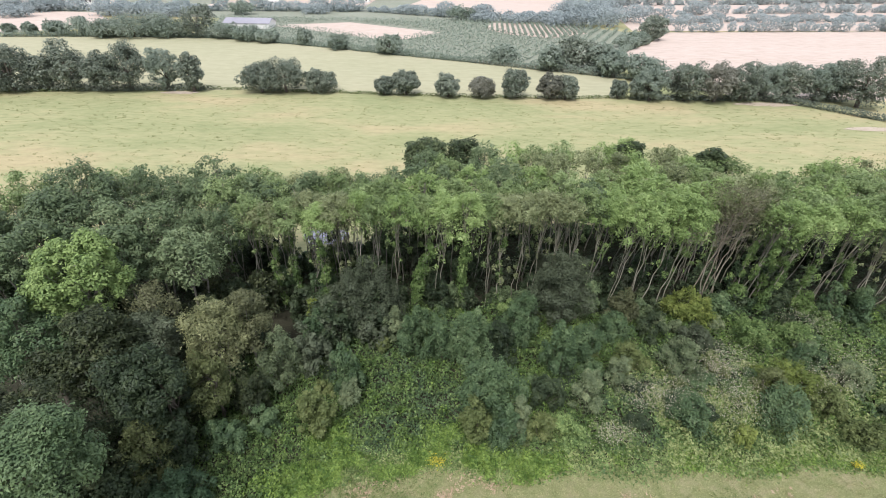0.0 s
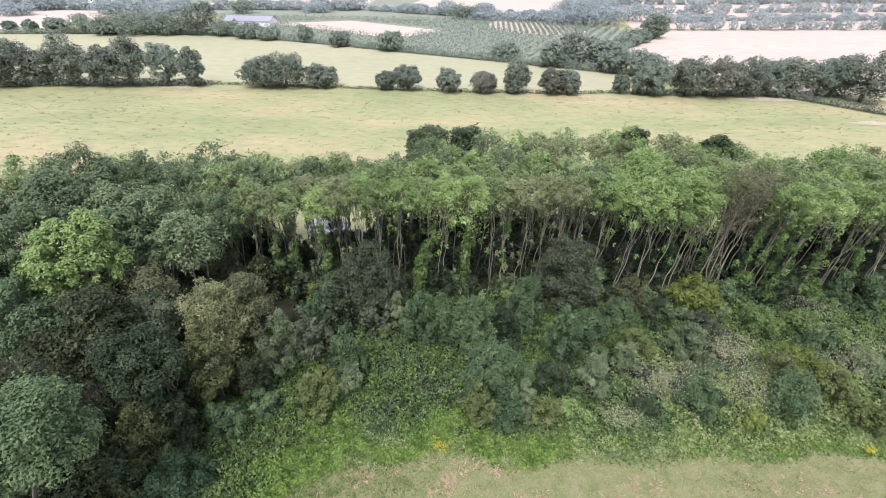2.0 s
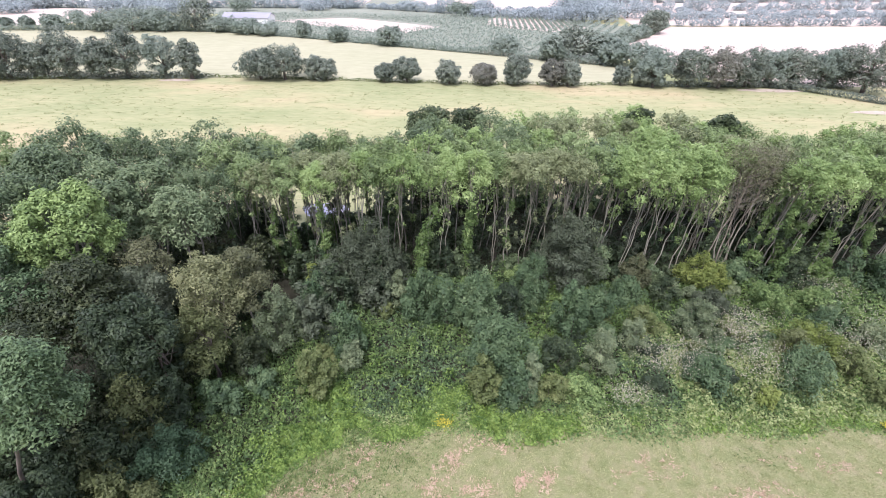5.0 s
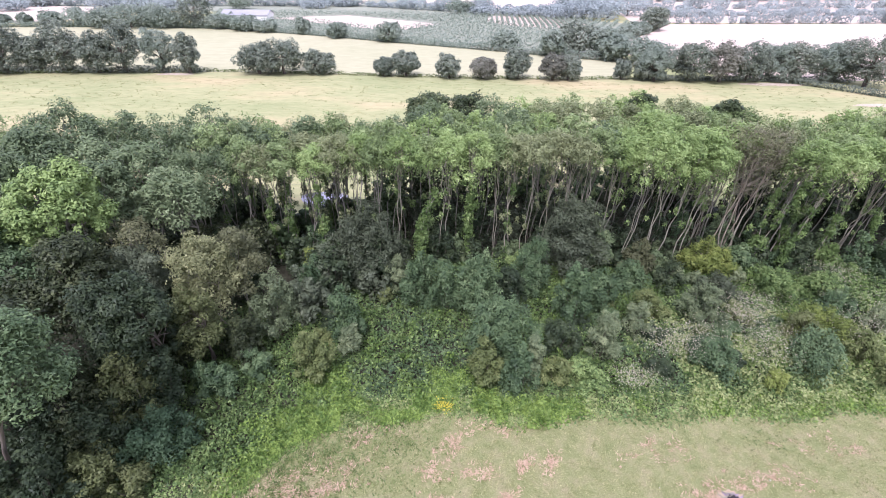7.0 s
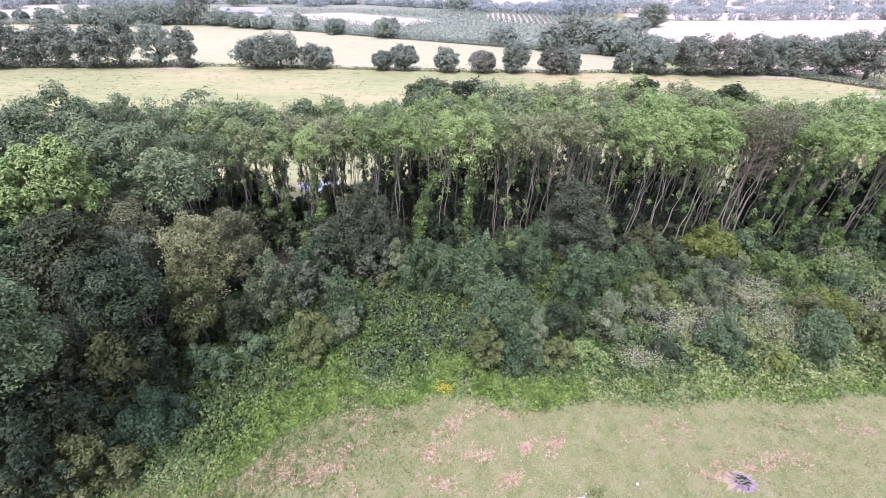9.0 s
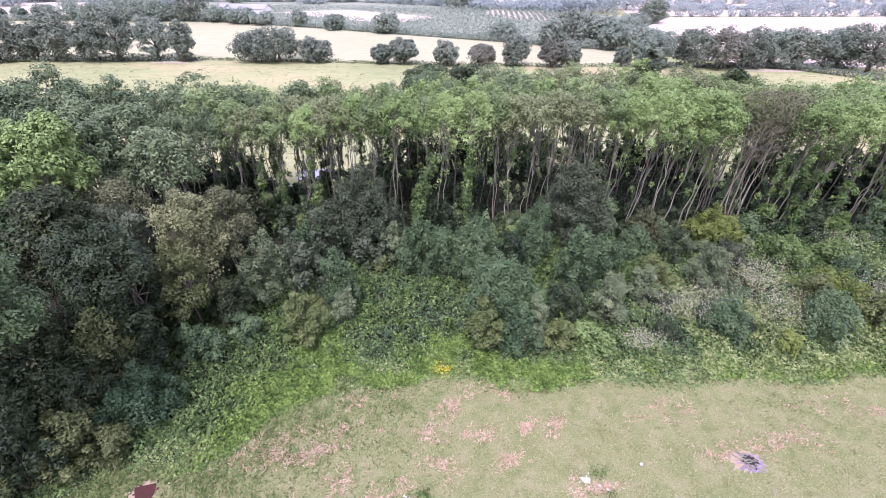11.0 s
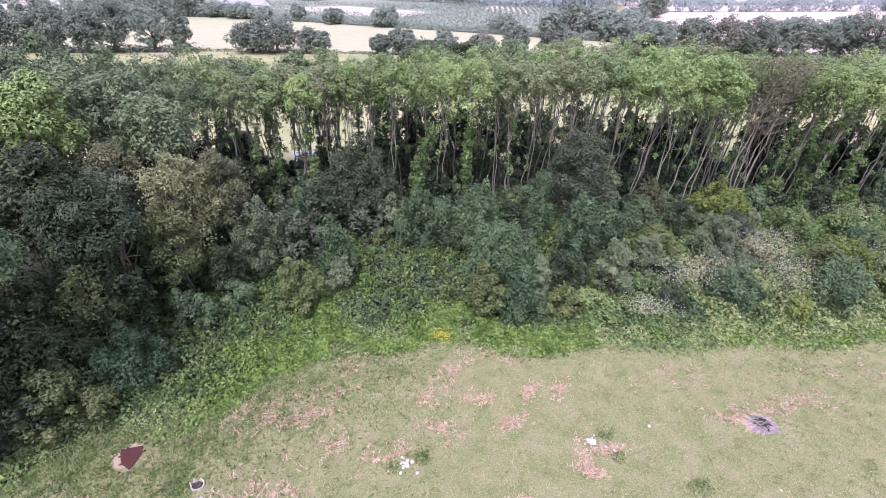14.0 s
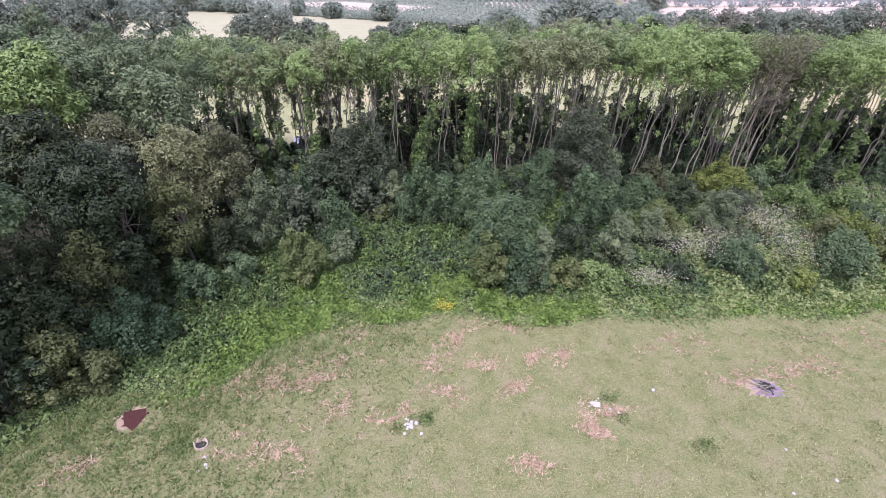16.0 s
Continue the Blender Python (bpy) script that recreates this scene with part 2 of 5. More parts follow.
# ---- mesh helpers ----
def solid(name, verts, faces, mat, parent=None, label="", smooth=False):
    """One mesh object from vertices and faces, a part where it has a parent."""
    me = bpy.data.meshes.new(name)
    me.from_pydata([tuple(v) for v in verts], [], faces)
    me.update()
    me.materials.append(mat)
    if smooth:
        me.polygons.foreach_set("use_smooth", [True] * len(me.polygons))
    ob = new(name, me)
    if parent:
        ob.parent = parent
    if label:
        tagged(ob, label)
    return ob


def unit(v):
    return v / np.maximum(np.linalg.norm(v, axis=1, keepdims=True), 1e-6)


def sprays(name, places, facing, size, mat, parent=None, label="", wide=0.6):
    """A mesh of many small leaves at the places, facing so, each an island of one tapering triangle."""
    k = len(places)
    facing = unit(facing)
    t = unit(np.cross(facing, rng.normal(size=(k, 3))))
    b = np.cross(facing, t)
    s = np.asarray(size).reshape(-1, 1) * np.ones((k, 1))
    v = np.empty((k, 3, 3), np.float32)
    v[:, 0] = places - t * s * 0.45 + b * s * wide * 0.5
    v[:, 1] = places - t * s * 0.45 - b * s * wide * 0.5
    v[:, 2] = places + t * s * 0.65 - facing * s * 0.15
    me = bpy.data.meshes.new(name)
    me.vertices.add(3 * k)
    me.vertices.foreach_set("co", v.ravel())
    me.loops.add(3 * k)
    me.loops.foreach_set("vertex_index", np.arange(3 * k, dtype=np.int32))
    me.polygons.add(k)
    me.polygons.foreach_set("loop_start", np.arange(0, 3 * k, 3, dtype=np.int32))
    me.update(calc_edges=True)
    me.materials.append(mat)
    ob = new(name, me)
    if parent:
        ob.parent = parent
    if label:
        tagged(ob, label)
    return ob


def blades(name, places, height, mat, lean=0.5, width=0.05):
    """Grass: one thin upright triangle a blade."""
    k = len(places)
    a = rng.uniform(0, 2 * np.pi, k)
    side = np.stack([np.cos(a), np.sin(a), np.zeros(k)], 1) * width * 0.5
    tip = np.stack([rng.normal(0, lean, k), rng.normal(0, lean, k), np.ones(k)], 1) * np.asarray(height).reshape(-1, 1)
    v = np.stack([places - side, places + side, places + tip], 1).astype(np.float32)
    me = bpy.data.meshes.new(name)
    me.vertices.add(3 * k)
    me.vertices.foreach_set("co", v.ravel())
    me.loops.add(3 * k)
    me.loops.foreach_set("vertex_index", np.arange(3 * k, dtype=np.int32))
    me.polygons.add(k)
    me.polygons.foreach_set("loop_start", np.arange(0, 3 * k, 3, dtype=np.int32))
    me.update(calc_edges=True)
    me.materials.append(mat)
    return new(name, me)


def tube(path, radii, sides, verts, faces):
    """Adds a tapered tube along a path to the lists."""
    first = len(verts)
    path = np.asarray(path, float)
    for i, p in enumerate(path):
        d = path[min(i + 1, len(path) - 1)] - path[max(i - 1, 0)]
        d = d / max(np.linalg.norm(d), 1e-6)
        u = np.cross(d, (0.3, 0.9, 0.2))
        u /= max(np.linalg.norm(u), 1e-6)
        w = np.cross(d, u)
        for j in range(sides):
            g = 2 * math.pi * j / sides
            verts.append(p + (u * math.cos(g) + w * math.sin(g)) * radii[i])
    for i in range(len(path) - 1):
        for j in range(sides):
            a, b = first + i * sides + j, first + i * sides + (j + 1) % sides
            faces.append((a, b, b + sides, a + sides))
    faces.append(tuple(first + (len(path) - 1) * sides + j for j in range(sides)))


def wander(a, b, steps, amount):
    """A slightly crooked line from a to b."""
    a, b = np.asarray(a, float), np.asarray(b, float)
    f = np.linspace(0, 1, steps)[:, None]
    p = a + (b - a) * f
    p[1:-1] += rng.normal(0, amount, (steps - 2, 3)) * np.array([1, 1, 0.3])
    return p


def ripple(x, y, size, seed):
    """Smooth random relief between -1 and 1 over points of the plan, with humps of about that size."""
    table = np.random.default_rng(seed).uniform(-1, 1, (64, 64))
    u, w = x / size, y / size
    a, b = np.floor(u).astype(int), np.floor(w).astype(int)
    p, q = u - a, w - b
    p, q = p * p * (3 - 2 * p), q * q * (3 - 2 * q)
    t = lambda m, n: table[m % 64, n % 64]
    return (t(a, b) * (1 - p) + t(a + 1, b) * p) * (1 - q) + (t(a, b + 1) * (1 - p) + t(a + 1, b + 1) * p) * q


def crown_leaves(centres, radii, count, flat=0.85, ragged=0.42):
    """Places and directions of leaves on a crown's clumps: uneven tufts that are thick on top, ragged at the rim and open below."""
    share = radii ** 2
    which = rng.choice(len(radii), count, p=share / share.sum())
    squash = rng.uniform(0.75, 1.3, (len(radii), 3)) * np.array([1, 1, flat])
    d = unit(rng.normal(size=(count, 3)) + np.array([0, 0, 0.5]))
    depth = 0.5 + 0.55 * rng.uniform(0, 1, (count, 1)) ** 0.6
    stray = rng.uniform(0, 1, (count, 1)) < 0.07
    depth = np.where(stray, rng.uniform(0.9, 1.45, (count, 1)), depth)
    p = centres[which] + d * radii[which][:, None] * depth * squash[which]
    f = d * 0.75 + np.array([0, 0, 0.42]) + rng.normal(0, ragged * 0.75, (count, 3))
    return p, f


def clumps(centre, radius, high, count, size, low=-0.6):
    """Clumps spread over an uneven crown of that radius and half height, kept a little apart."""
    d = unit(rng.normal(size=(count * 8, 3)))
    d = d[d[:, 2] > low]
    lobes = 0.92 + 0.16 * np.sin(d[:, :1] * 3.1 + rng.uniform(0, 6)) * np.cos(d[:, 1:2] * 2.7 + rng.uniform(0, 6))
    c = np.asarray(centre) + d * lobes * np.array([radius, radius, high]) * rng.uniform(0.35, 1.0, (len(d), 1)) ** 0.4
    kept = []
    for q in c:
        if len(kept) < count and all(np.sum((q - o) ** 2) > (0.8 * size) ** 2 for o in kept):
            kept.append(q)
    return np.array(kept), rng.uniform(0.5, 1.3, len(kept)) * size


def tree(name, x, y, high, radius, crown, leaves, leaf, mat, bark, label, group="", lean=(0, 0), stems=1, thick=0.16,
         clump=0.85, limbs=7, many=26, category="tree"):
    """A tree: tapered stems, limbs that reach into the crown, and a crown of leaf clumps."""
    leaves = int(leaves * 1.7)
    root = tagged(new(name), label, category, group)
    root.location = (x, y, 0)
    top = np.array([lean[0], lean[1], high])
    mid = np.array([lean[0], lean[1], high - crown * 0.5])
    c, r = clumps(mid, radius, crown * 0.5, many, clump)
    c[:, 2] = np.minimum(c[:, 2], high - r * 0.7)
    for k in range(stems):
        v, f = [], []
        spread = 0.0 if stems == 1 else 0.5
        foot = np.array([rng.normal(0, spread), rng.normal(0, spread), -0.1])
        head = mid + np.array([rng.normal(0, radius * 0.3 * (stems > 1)), rng.normal(0, radius * 0.3 * (stems > 1)), crown * 0.15])
        t = thick * (1.0 if stems == 1 else rng.uniform(0.55, 0.85))
        line = wander(foot, head, 8, 0.09)
        tube(line, [t * (1.25 if i == 0 else 1) * (1 - 0.1 * i) for i in range(8)], 6, v, f)
        for q in rng.choice(len(c), min(limbs, len(c)), replace=False):
            at = line[int(rng.integers(4, 7))]
            tube(wander(at, c[q], 4, 0.12), [t * 0.42, t * 0.32, t * 0.22, t * 0.1], 4, v, f)
        solid("trunk" if stems == 1 else "stem", v, f, bark, root, smooth=True)
    p, f = crown_leaves(c, r, leaves)
    sprays("crown", p, f, rng.uniform(0.65, 1.35, len(p)) * leaf, mat, root)
    return root


def bush(x, y, high, radius, leaves, leaf, mat, label, group="", name="bush", ground=0.0, upright=0.0):
    """A shrub: leafy shoots that rise from one foot, each ending in a tuft of its own size, with shaded gaps between the tufts."""
    root = tagged(new(name), label, "bush", group)
    root.location = (x, y, ground)
    k = int(11 + 8 * radius * max(high * 0.45, radius))
    a, reach = rng.uniform(0, 2 * np.pi, k), np.sqrt(rng.uniform(0, 1, k))
    lobes = 1 + 0.24 * np.sin(2 * a + rng.uniform(0, 6)) + 0.16 * np.sin(5 * a + rng.uniform(0, 6))
    r = rng.uniform(0.55, 1.25, k) * (0.2 + 0.13 * radius)
    top = high * np.sqrt(np.clip(1.0 - 0.88 * reach ** 2, 0.06, 1)) * rng.uniform(0.68, 1.03, k)
    top = np.where(rng.uniform(0, 1, k) < 0.22, top * rng.uniform(0.4, 0.8, k), top)
    tip = np.stack([np.cos(a) * reach * radius * lobes * 0.88, np.sin(a) * reach * radius * lobes * 0.88, np.maximum(top - r * 0.7, 0.2)], 1)
    foot = tip * np.array([0.25, 0.25, 0.0])
    v, f = [], []
    for q in range(0, k, 3):
        tube(wander(foot[q] + np.array([0, 0, -0.05]), tip[q], 4, 0.05), [0.03, 0.026, 0.018, 0.006], 3, v, f)
    solid("stem", v, f, BARK_DARK, root)
    n = int(leaves * 1.25)
    p, d = crown_leaves(tip, r, n, 1.05 + upright * 4, 0.4)
    m = int(leaves * 0.3)
    w, g = rng.integers(0, k, m), rng.uniform(0.3, 0.95, m)
    q = foot[w] + (tip[w] - foot[w]) * g[:, None] + rng.normal(0, 0.3, (m, 3)) * r[w][:, None] * 2
    p, d = np.concatenate([p, q]), np.concatenate([d, rng.normal(0, 0.6, (m, 3)) + np.array([0, 0, 0.5])])
    p[:, 2] = np.abs(p[:, 2]) + 0.03
    sprays("foliage", p, d, rng.uniform(0.6, 1.4, len(p)) * leaf, mat, root)
    return root


def ash(x, y, high, radius, crown, mat, bark, label, lean=(0, 0), stems=1, ivy=0.0, thick=0.09, leaves=5200, tufts=8, leaf=0.16, many=34, category="tree", name="ash_tree", group=""):
    """A drawn-up woodland ash: tall bare stems that fork high up under a domed crown, small tufts on the stems below, ivy where it climbs."""
    root = tagged(new(name), label, category, group)
    root.location = (x, y, 0)
    a, rho = rng.uniform(0, 2 * np.pi, many), np.sqrt(rng.uniform(0, 1, many))
    r = rng.uniform(0.26, 0.68, many)
    wide = radius * (1 + 0.25 * np.sin(2 * a + rng.uniform(0, 6)))
    c = np.stack([lean[0] + np.cos(a) * rho * wide, lean[1] + np.sin(a) * rho * wide,
                  high - crown * (0.55 * rho ** 2 + 0.45 * rng.uniform(0, 1, many) ** 1.5) - r * 0.6], 1)
    low, low_r, lines = [], [], []
    for k in range(stems):
        v, f = [], []
        spread = 0.0 if stems == 1 else 0.45
        foot = np.array([rng.normal(0, spread), rng.normal(0, spread), -0.1])
        out = radius * 0.42 * (stems > 1)
        head = np.array([lean[0] + rng.normal(0, out), lean[1] + rng.normal(0, out), high - crown * 0.4])
        t = thick * (1.0 if stems == 1 else rng.uniform(0.6, 0.95))
        line = wander(foot, head, 9, 0.13)
        lines.append((line, t))
        tube(line, [t * (1.3 if i == 0 else 1) * (1 - 0.085 * i) for i in range(9)], 6, v, f)
        near = np.argsort(np.linalg.norm(c - head, axis=1) + rng.uniform(0, radius, many))[:7]
        for q in near:
            at = line[int(rng.integers(4, 8))]
            bend = (at + c[q]) / 2 + np.array([0, 0, 0.35])
            tube(np.concatenate([wander(at, bend, 3, 0.06), wander(bend, c[q], 3, 0.08)[1:]]), [t * 0.45, t * 0.36, t * 0.28, t * 0.2, t * 0.08], 4, v, f)
        for q in range(tufts // stems):
            i = rng.uniform(0.3, 0.85)
            at = np.array([np.interp(i * 8, range(9), line[:, j]) for j in range(3)])
            end = at + np.array([rng.normal(0, 0.55), rng.normal(0, 0.55), rng.uniform(0.1, 0.8)])
            tube([at, end], [t * 0.25, t * 0.06], 3, v, f)
            low.append(end)
            low_r.append(rng.uniform(0.12, 0.34))
        solid("trunk" if stems == 1 else "stem", v, f, bark, root, smooth=True)
    p, d = crown_leaves(c, r, int(leaves * 0.78), 0.8, 0.48)
    n = int(leaves * 0.22)
    a, rho = rng.uniform(0, 2 * np.pi, n), np.sqrt(rng.uniform(0, 1, n))
    q = np.stack([lean[0] + np.cos(a) * rho * radius * 1.05, lean[1] + np.sin(a) * rho * radius * 1.05, high - crown * (0.5 * rho ** 2 + 0.85 * rng.uniform(0, 1, n) ** 1.5) - 0.2], 1)
    q += 0.35 * np.stack([ripple(q[:, 2] + x, q[:, 0], 0.8, 11), ripple(q[:, 2] + y, q[:, 1], 0.8, 12), ripple(q[:, 0] + x, q[:, 1] + y, 0.7, 13)], 1)
    p, d = np.concatenate([p, q]), np.concatenate([d, rng.normal(0, 0.6, (n, 3)) + np.array([0, 0, 0.6])])
    if low:
        low, low_r = np.array(low), np.array(low_r)
        q, e = crown_leaves(low, low_r, int(42 * len(low)), 1.3, 0.9)
        p, d = np.concatenate([p, q]), np.concatenate([d, e])
    sprays("crown", p, d, rng.uniform(0.6, 1.4, len(p)) * leaf, mat, root)
    if ivy:
        for line, t in lines[:2]:
            ivy_column(root, line, t, ivy)
    return root


def ivy_column(root, line, t, ivy, top=0.78):
    """Ivy in uneven lumps round a stem, broadest low down."""
    n = int(1500 * ivy)
    steps = np.linspace(0, 1, len(line))
    k = int(18 * max(ivy, 0.7))
    g = rng.uniform(0.08, top, k)
    c = np.stack([np.interp(g, steps, line[:, i]) for i in range(3)], 1)
    r = (t + rng.uniform(0.16, 0.42, k) * (0.75 + 0.25 * ivy)) * (1.15 - 0.6 * g)
    c[:, :2] += rng.normal(0, 0.12 * ivy, (k, 2))
    p, d = crown_leaves(c, r, n, 1.5, 0.4)
    p[:, 2] = np.abs(p[:, 2])
    sprays("ivy", p, d, rng.uniform(0.12, 0.24, n), IVY, root, "bright green ivy round the trunk", 0.8)


def patch(name, corners, z, mat, label, thick=0.0):
    """A flat piece of land with straight sides."""
    v = [(x, y, z) for x, y in corners]
    ob = solid(name, v, [tuple(range(len(v)))], mat)
    return tagged(ob, label, name.split("_")[0], kind="structure")


def inside(corners, xs, ys):
    ok = np.zeros(len(xs), bool)
    for (ax, ay), (bx, by) in zip(corners, corners[1:] + corners[:1]):
        hit = ((ay > ys) != (by > ys)) & (xs < (bx - ax) * (ys - ay) / ((by - ay) or 1e-9) + ax)
        ok ^= hit
    return ok


# ---- ground ----
size = 3000
ground = solid("ground", [(-size, -size, 0), (size, -size, 0), (size, size, 0), (-size, size, 0)], [(0, 1, 2, 3)], PASTURE)
tagged(ground, "green and straw-coloured pasture grass reaching the horizon", "ground", kind="structure")

EDGE_X = [-80, -30, -22, -19.9, -18, -14.3, -11.9, -10.3, -5.5, -0.7, 2.4, 5.6, 11.1, 17.3, 21.5, 27.4, 80]
EDGE_Y = [-14, 2, 9.5, 12.6, 15.2, 15.9, 17.1, 19.7, 22.0, 22.6, 22.0, 22.4, 22.3, 22.6, 22.8, 23.3, 24.5]


def edge(x):
    return np.interp(x, EDGE_X, EDGE_Y)


xs = np.linspace(-80, 80, 161)
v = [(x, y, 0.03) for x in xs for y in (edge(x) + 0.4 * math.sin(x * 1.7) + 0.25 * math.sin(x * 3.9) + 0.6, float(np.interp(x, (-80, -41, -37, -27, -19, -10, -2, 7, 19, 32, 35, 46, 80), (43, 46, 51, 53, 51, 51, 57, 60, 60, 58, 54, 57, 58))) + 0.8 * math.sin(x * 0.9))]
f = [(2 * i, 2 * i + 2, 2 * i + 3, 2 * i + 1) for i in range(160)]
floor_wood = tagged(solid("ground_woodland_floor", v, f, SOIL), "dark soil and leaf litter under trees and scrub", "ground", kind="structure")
xs = np.linspace(-80, 80, 161)
v = [(x, y, 0.015) for x in xs for y in (-60, edge(x) + 1.5)]
tagged(solid("ground_lawn", v, f and [(2 * i, 2 * i + 2, 2 * i + 3, 2 * i + 1) for i in range(160)], LAWN), "short mown grass, green with straw-coloured patches", "ground", kind="structure")

FIELD2 = [(-260, 128), (-116, 129), (-54, 135), (34, 131), (47, 133), (53, 158), (38, 165), (7, 180), (-20, 192), (-53, 208), (-97, 225), (-139, 226), (-191, 220), (-330, 216)]
patch("field_hay", FIELD2, 0.03, HAY, "pale yellow-green cut hay field")
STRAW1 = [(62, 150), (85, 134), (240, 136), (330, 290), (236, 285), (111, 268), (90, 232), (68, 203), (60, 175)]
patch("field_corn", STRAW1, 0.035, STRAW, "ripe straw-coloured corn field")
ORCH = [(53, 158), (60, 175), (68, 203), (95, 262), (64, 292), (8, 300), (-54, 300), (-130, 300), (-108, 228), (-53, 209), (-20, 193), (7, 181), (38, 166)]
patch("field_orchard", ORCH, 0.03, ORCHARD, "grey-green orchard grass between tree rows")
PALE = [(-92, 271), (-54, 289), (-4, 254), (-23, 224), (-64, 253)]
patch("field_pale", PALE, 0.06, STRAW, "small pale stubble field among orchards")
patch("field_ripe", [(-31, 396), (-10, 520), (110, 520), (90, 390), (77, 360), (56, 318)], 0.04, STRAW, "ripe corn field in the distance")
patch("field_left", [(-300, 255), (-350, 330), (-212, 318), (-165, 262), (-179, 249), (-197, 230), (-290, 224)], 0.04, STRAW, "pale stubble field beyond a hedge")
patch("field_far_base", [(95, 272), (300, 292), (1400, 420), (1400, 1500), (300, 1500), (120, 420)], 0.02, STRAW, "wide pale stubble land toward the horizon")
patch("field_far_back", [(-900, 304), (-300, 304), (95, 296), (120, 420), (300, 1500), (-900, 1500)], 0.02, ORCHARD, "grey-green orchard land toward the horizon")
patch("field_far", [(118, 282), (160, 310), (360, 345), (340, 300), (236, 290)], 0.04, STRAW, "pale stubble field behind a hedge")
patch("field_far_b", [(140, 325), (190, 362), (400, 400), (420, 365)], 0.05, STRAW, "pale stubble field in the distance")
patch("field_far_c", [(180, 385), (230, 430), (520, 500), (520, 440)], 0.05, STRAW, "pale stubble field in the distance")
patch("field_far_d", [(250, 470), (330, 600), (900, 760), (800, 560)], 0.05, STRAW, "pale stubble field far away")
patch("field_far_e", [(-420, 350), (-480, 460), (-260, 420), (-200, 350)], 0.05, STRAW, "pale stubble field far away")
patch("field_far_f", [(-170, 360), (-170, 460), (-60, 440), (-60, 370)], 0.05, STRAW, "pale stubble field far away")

# ---- belt of ash trees ----
ASHES_GROUP = "belt of ash trees"
kinds = [ASH, ASH_LIGHT, ASH, ASH_GREY, ASH_DARK, ASH_DARK]
BACK_X = [-70, -41, -37, -27, -19, -10, -2, 7, 19, 32, 35, 46, 70]
BACK_Y = [41, 44, 48.5, 50.5, 48, 48, 55, 58, 57.5, 55.5, 51, 55, 56]


def back(x):
    """The far edge of the tree belt."""
    return float(np.interp(x, BACK_X, BACK_Y))


belt = random.Random(5)


def belt_tree(x, y, high, radius, crown, mat, bark=BARK, lean=(0, 0), stems=1, ivy=0, thick=0.09, leaves=5200, tufts=8, leaf=0.155):
    words = {ASH: "green feathery ash", ASH_LIGHT: "bright light green ash", ASH_GREY: "thin grey-green ash", ASH_DARK: "dark green ash"}[mat]
    words += " on a slender bare trunk" if stems == 1 else " on several slender stems"
    if ivy:
        words += " clad in ivy"
    return ash(x, y, high, radius, crown, mat, bark, words, lean, stems, ivy, thick, leaves, tufts, leaf, group=ASHES_GROUP)


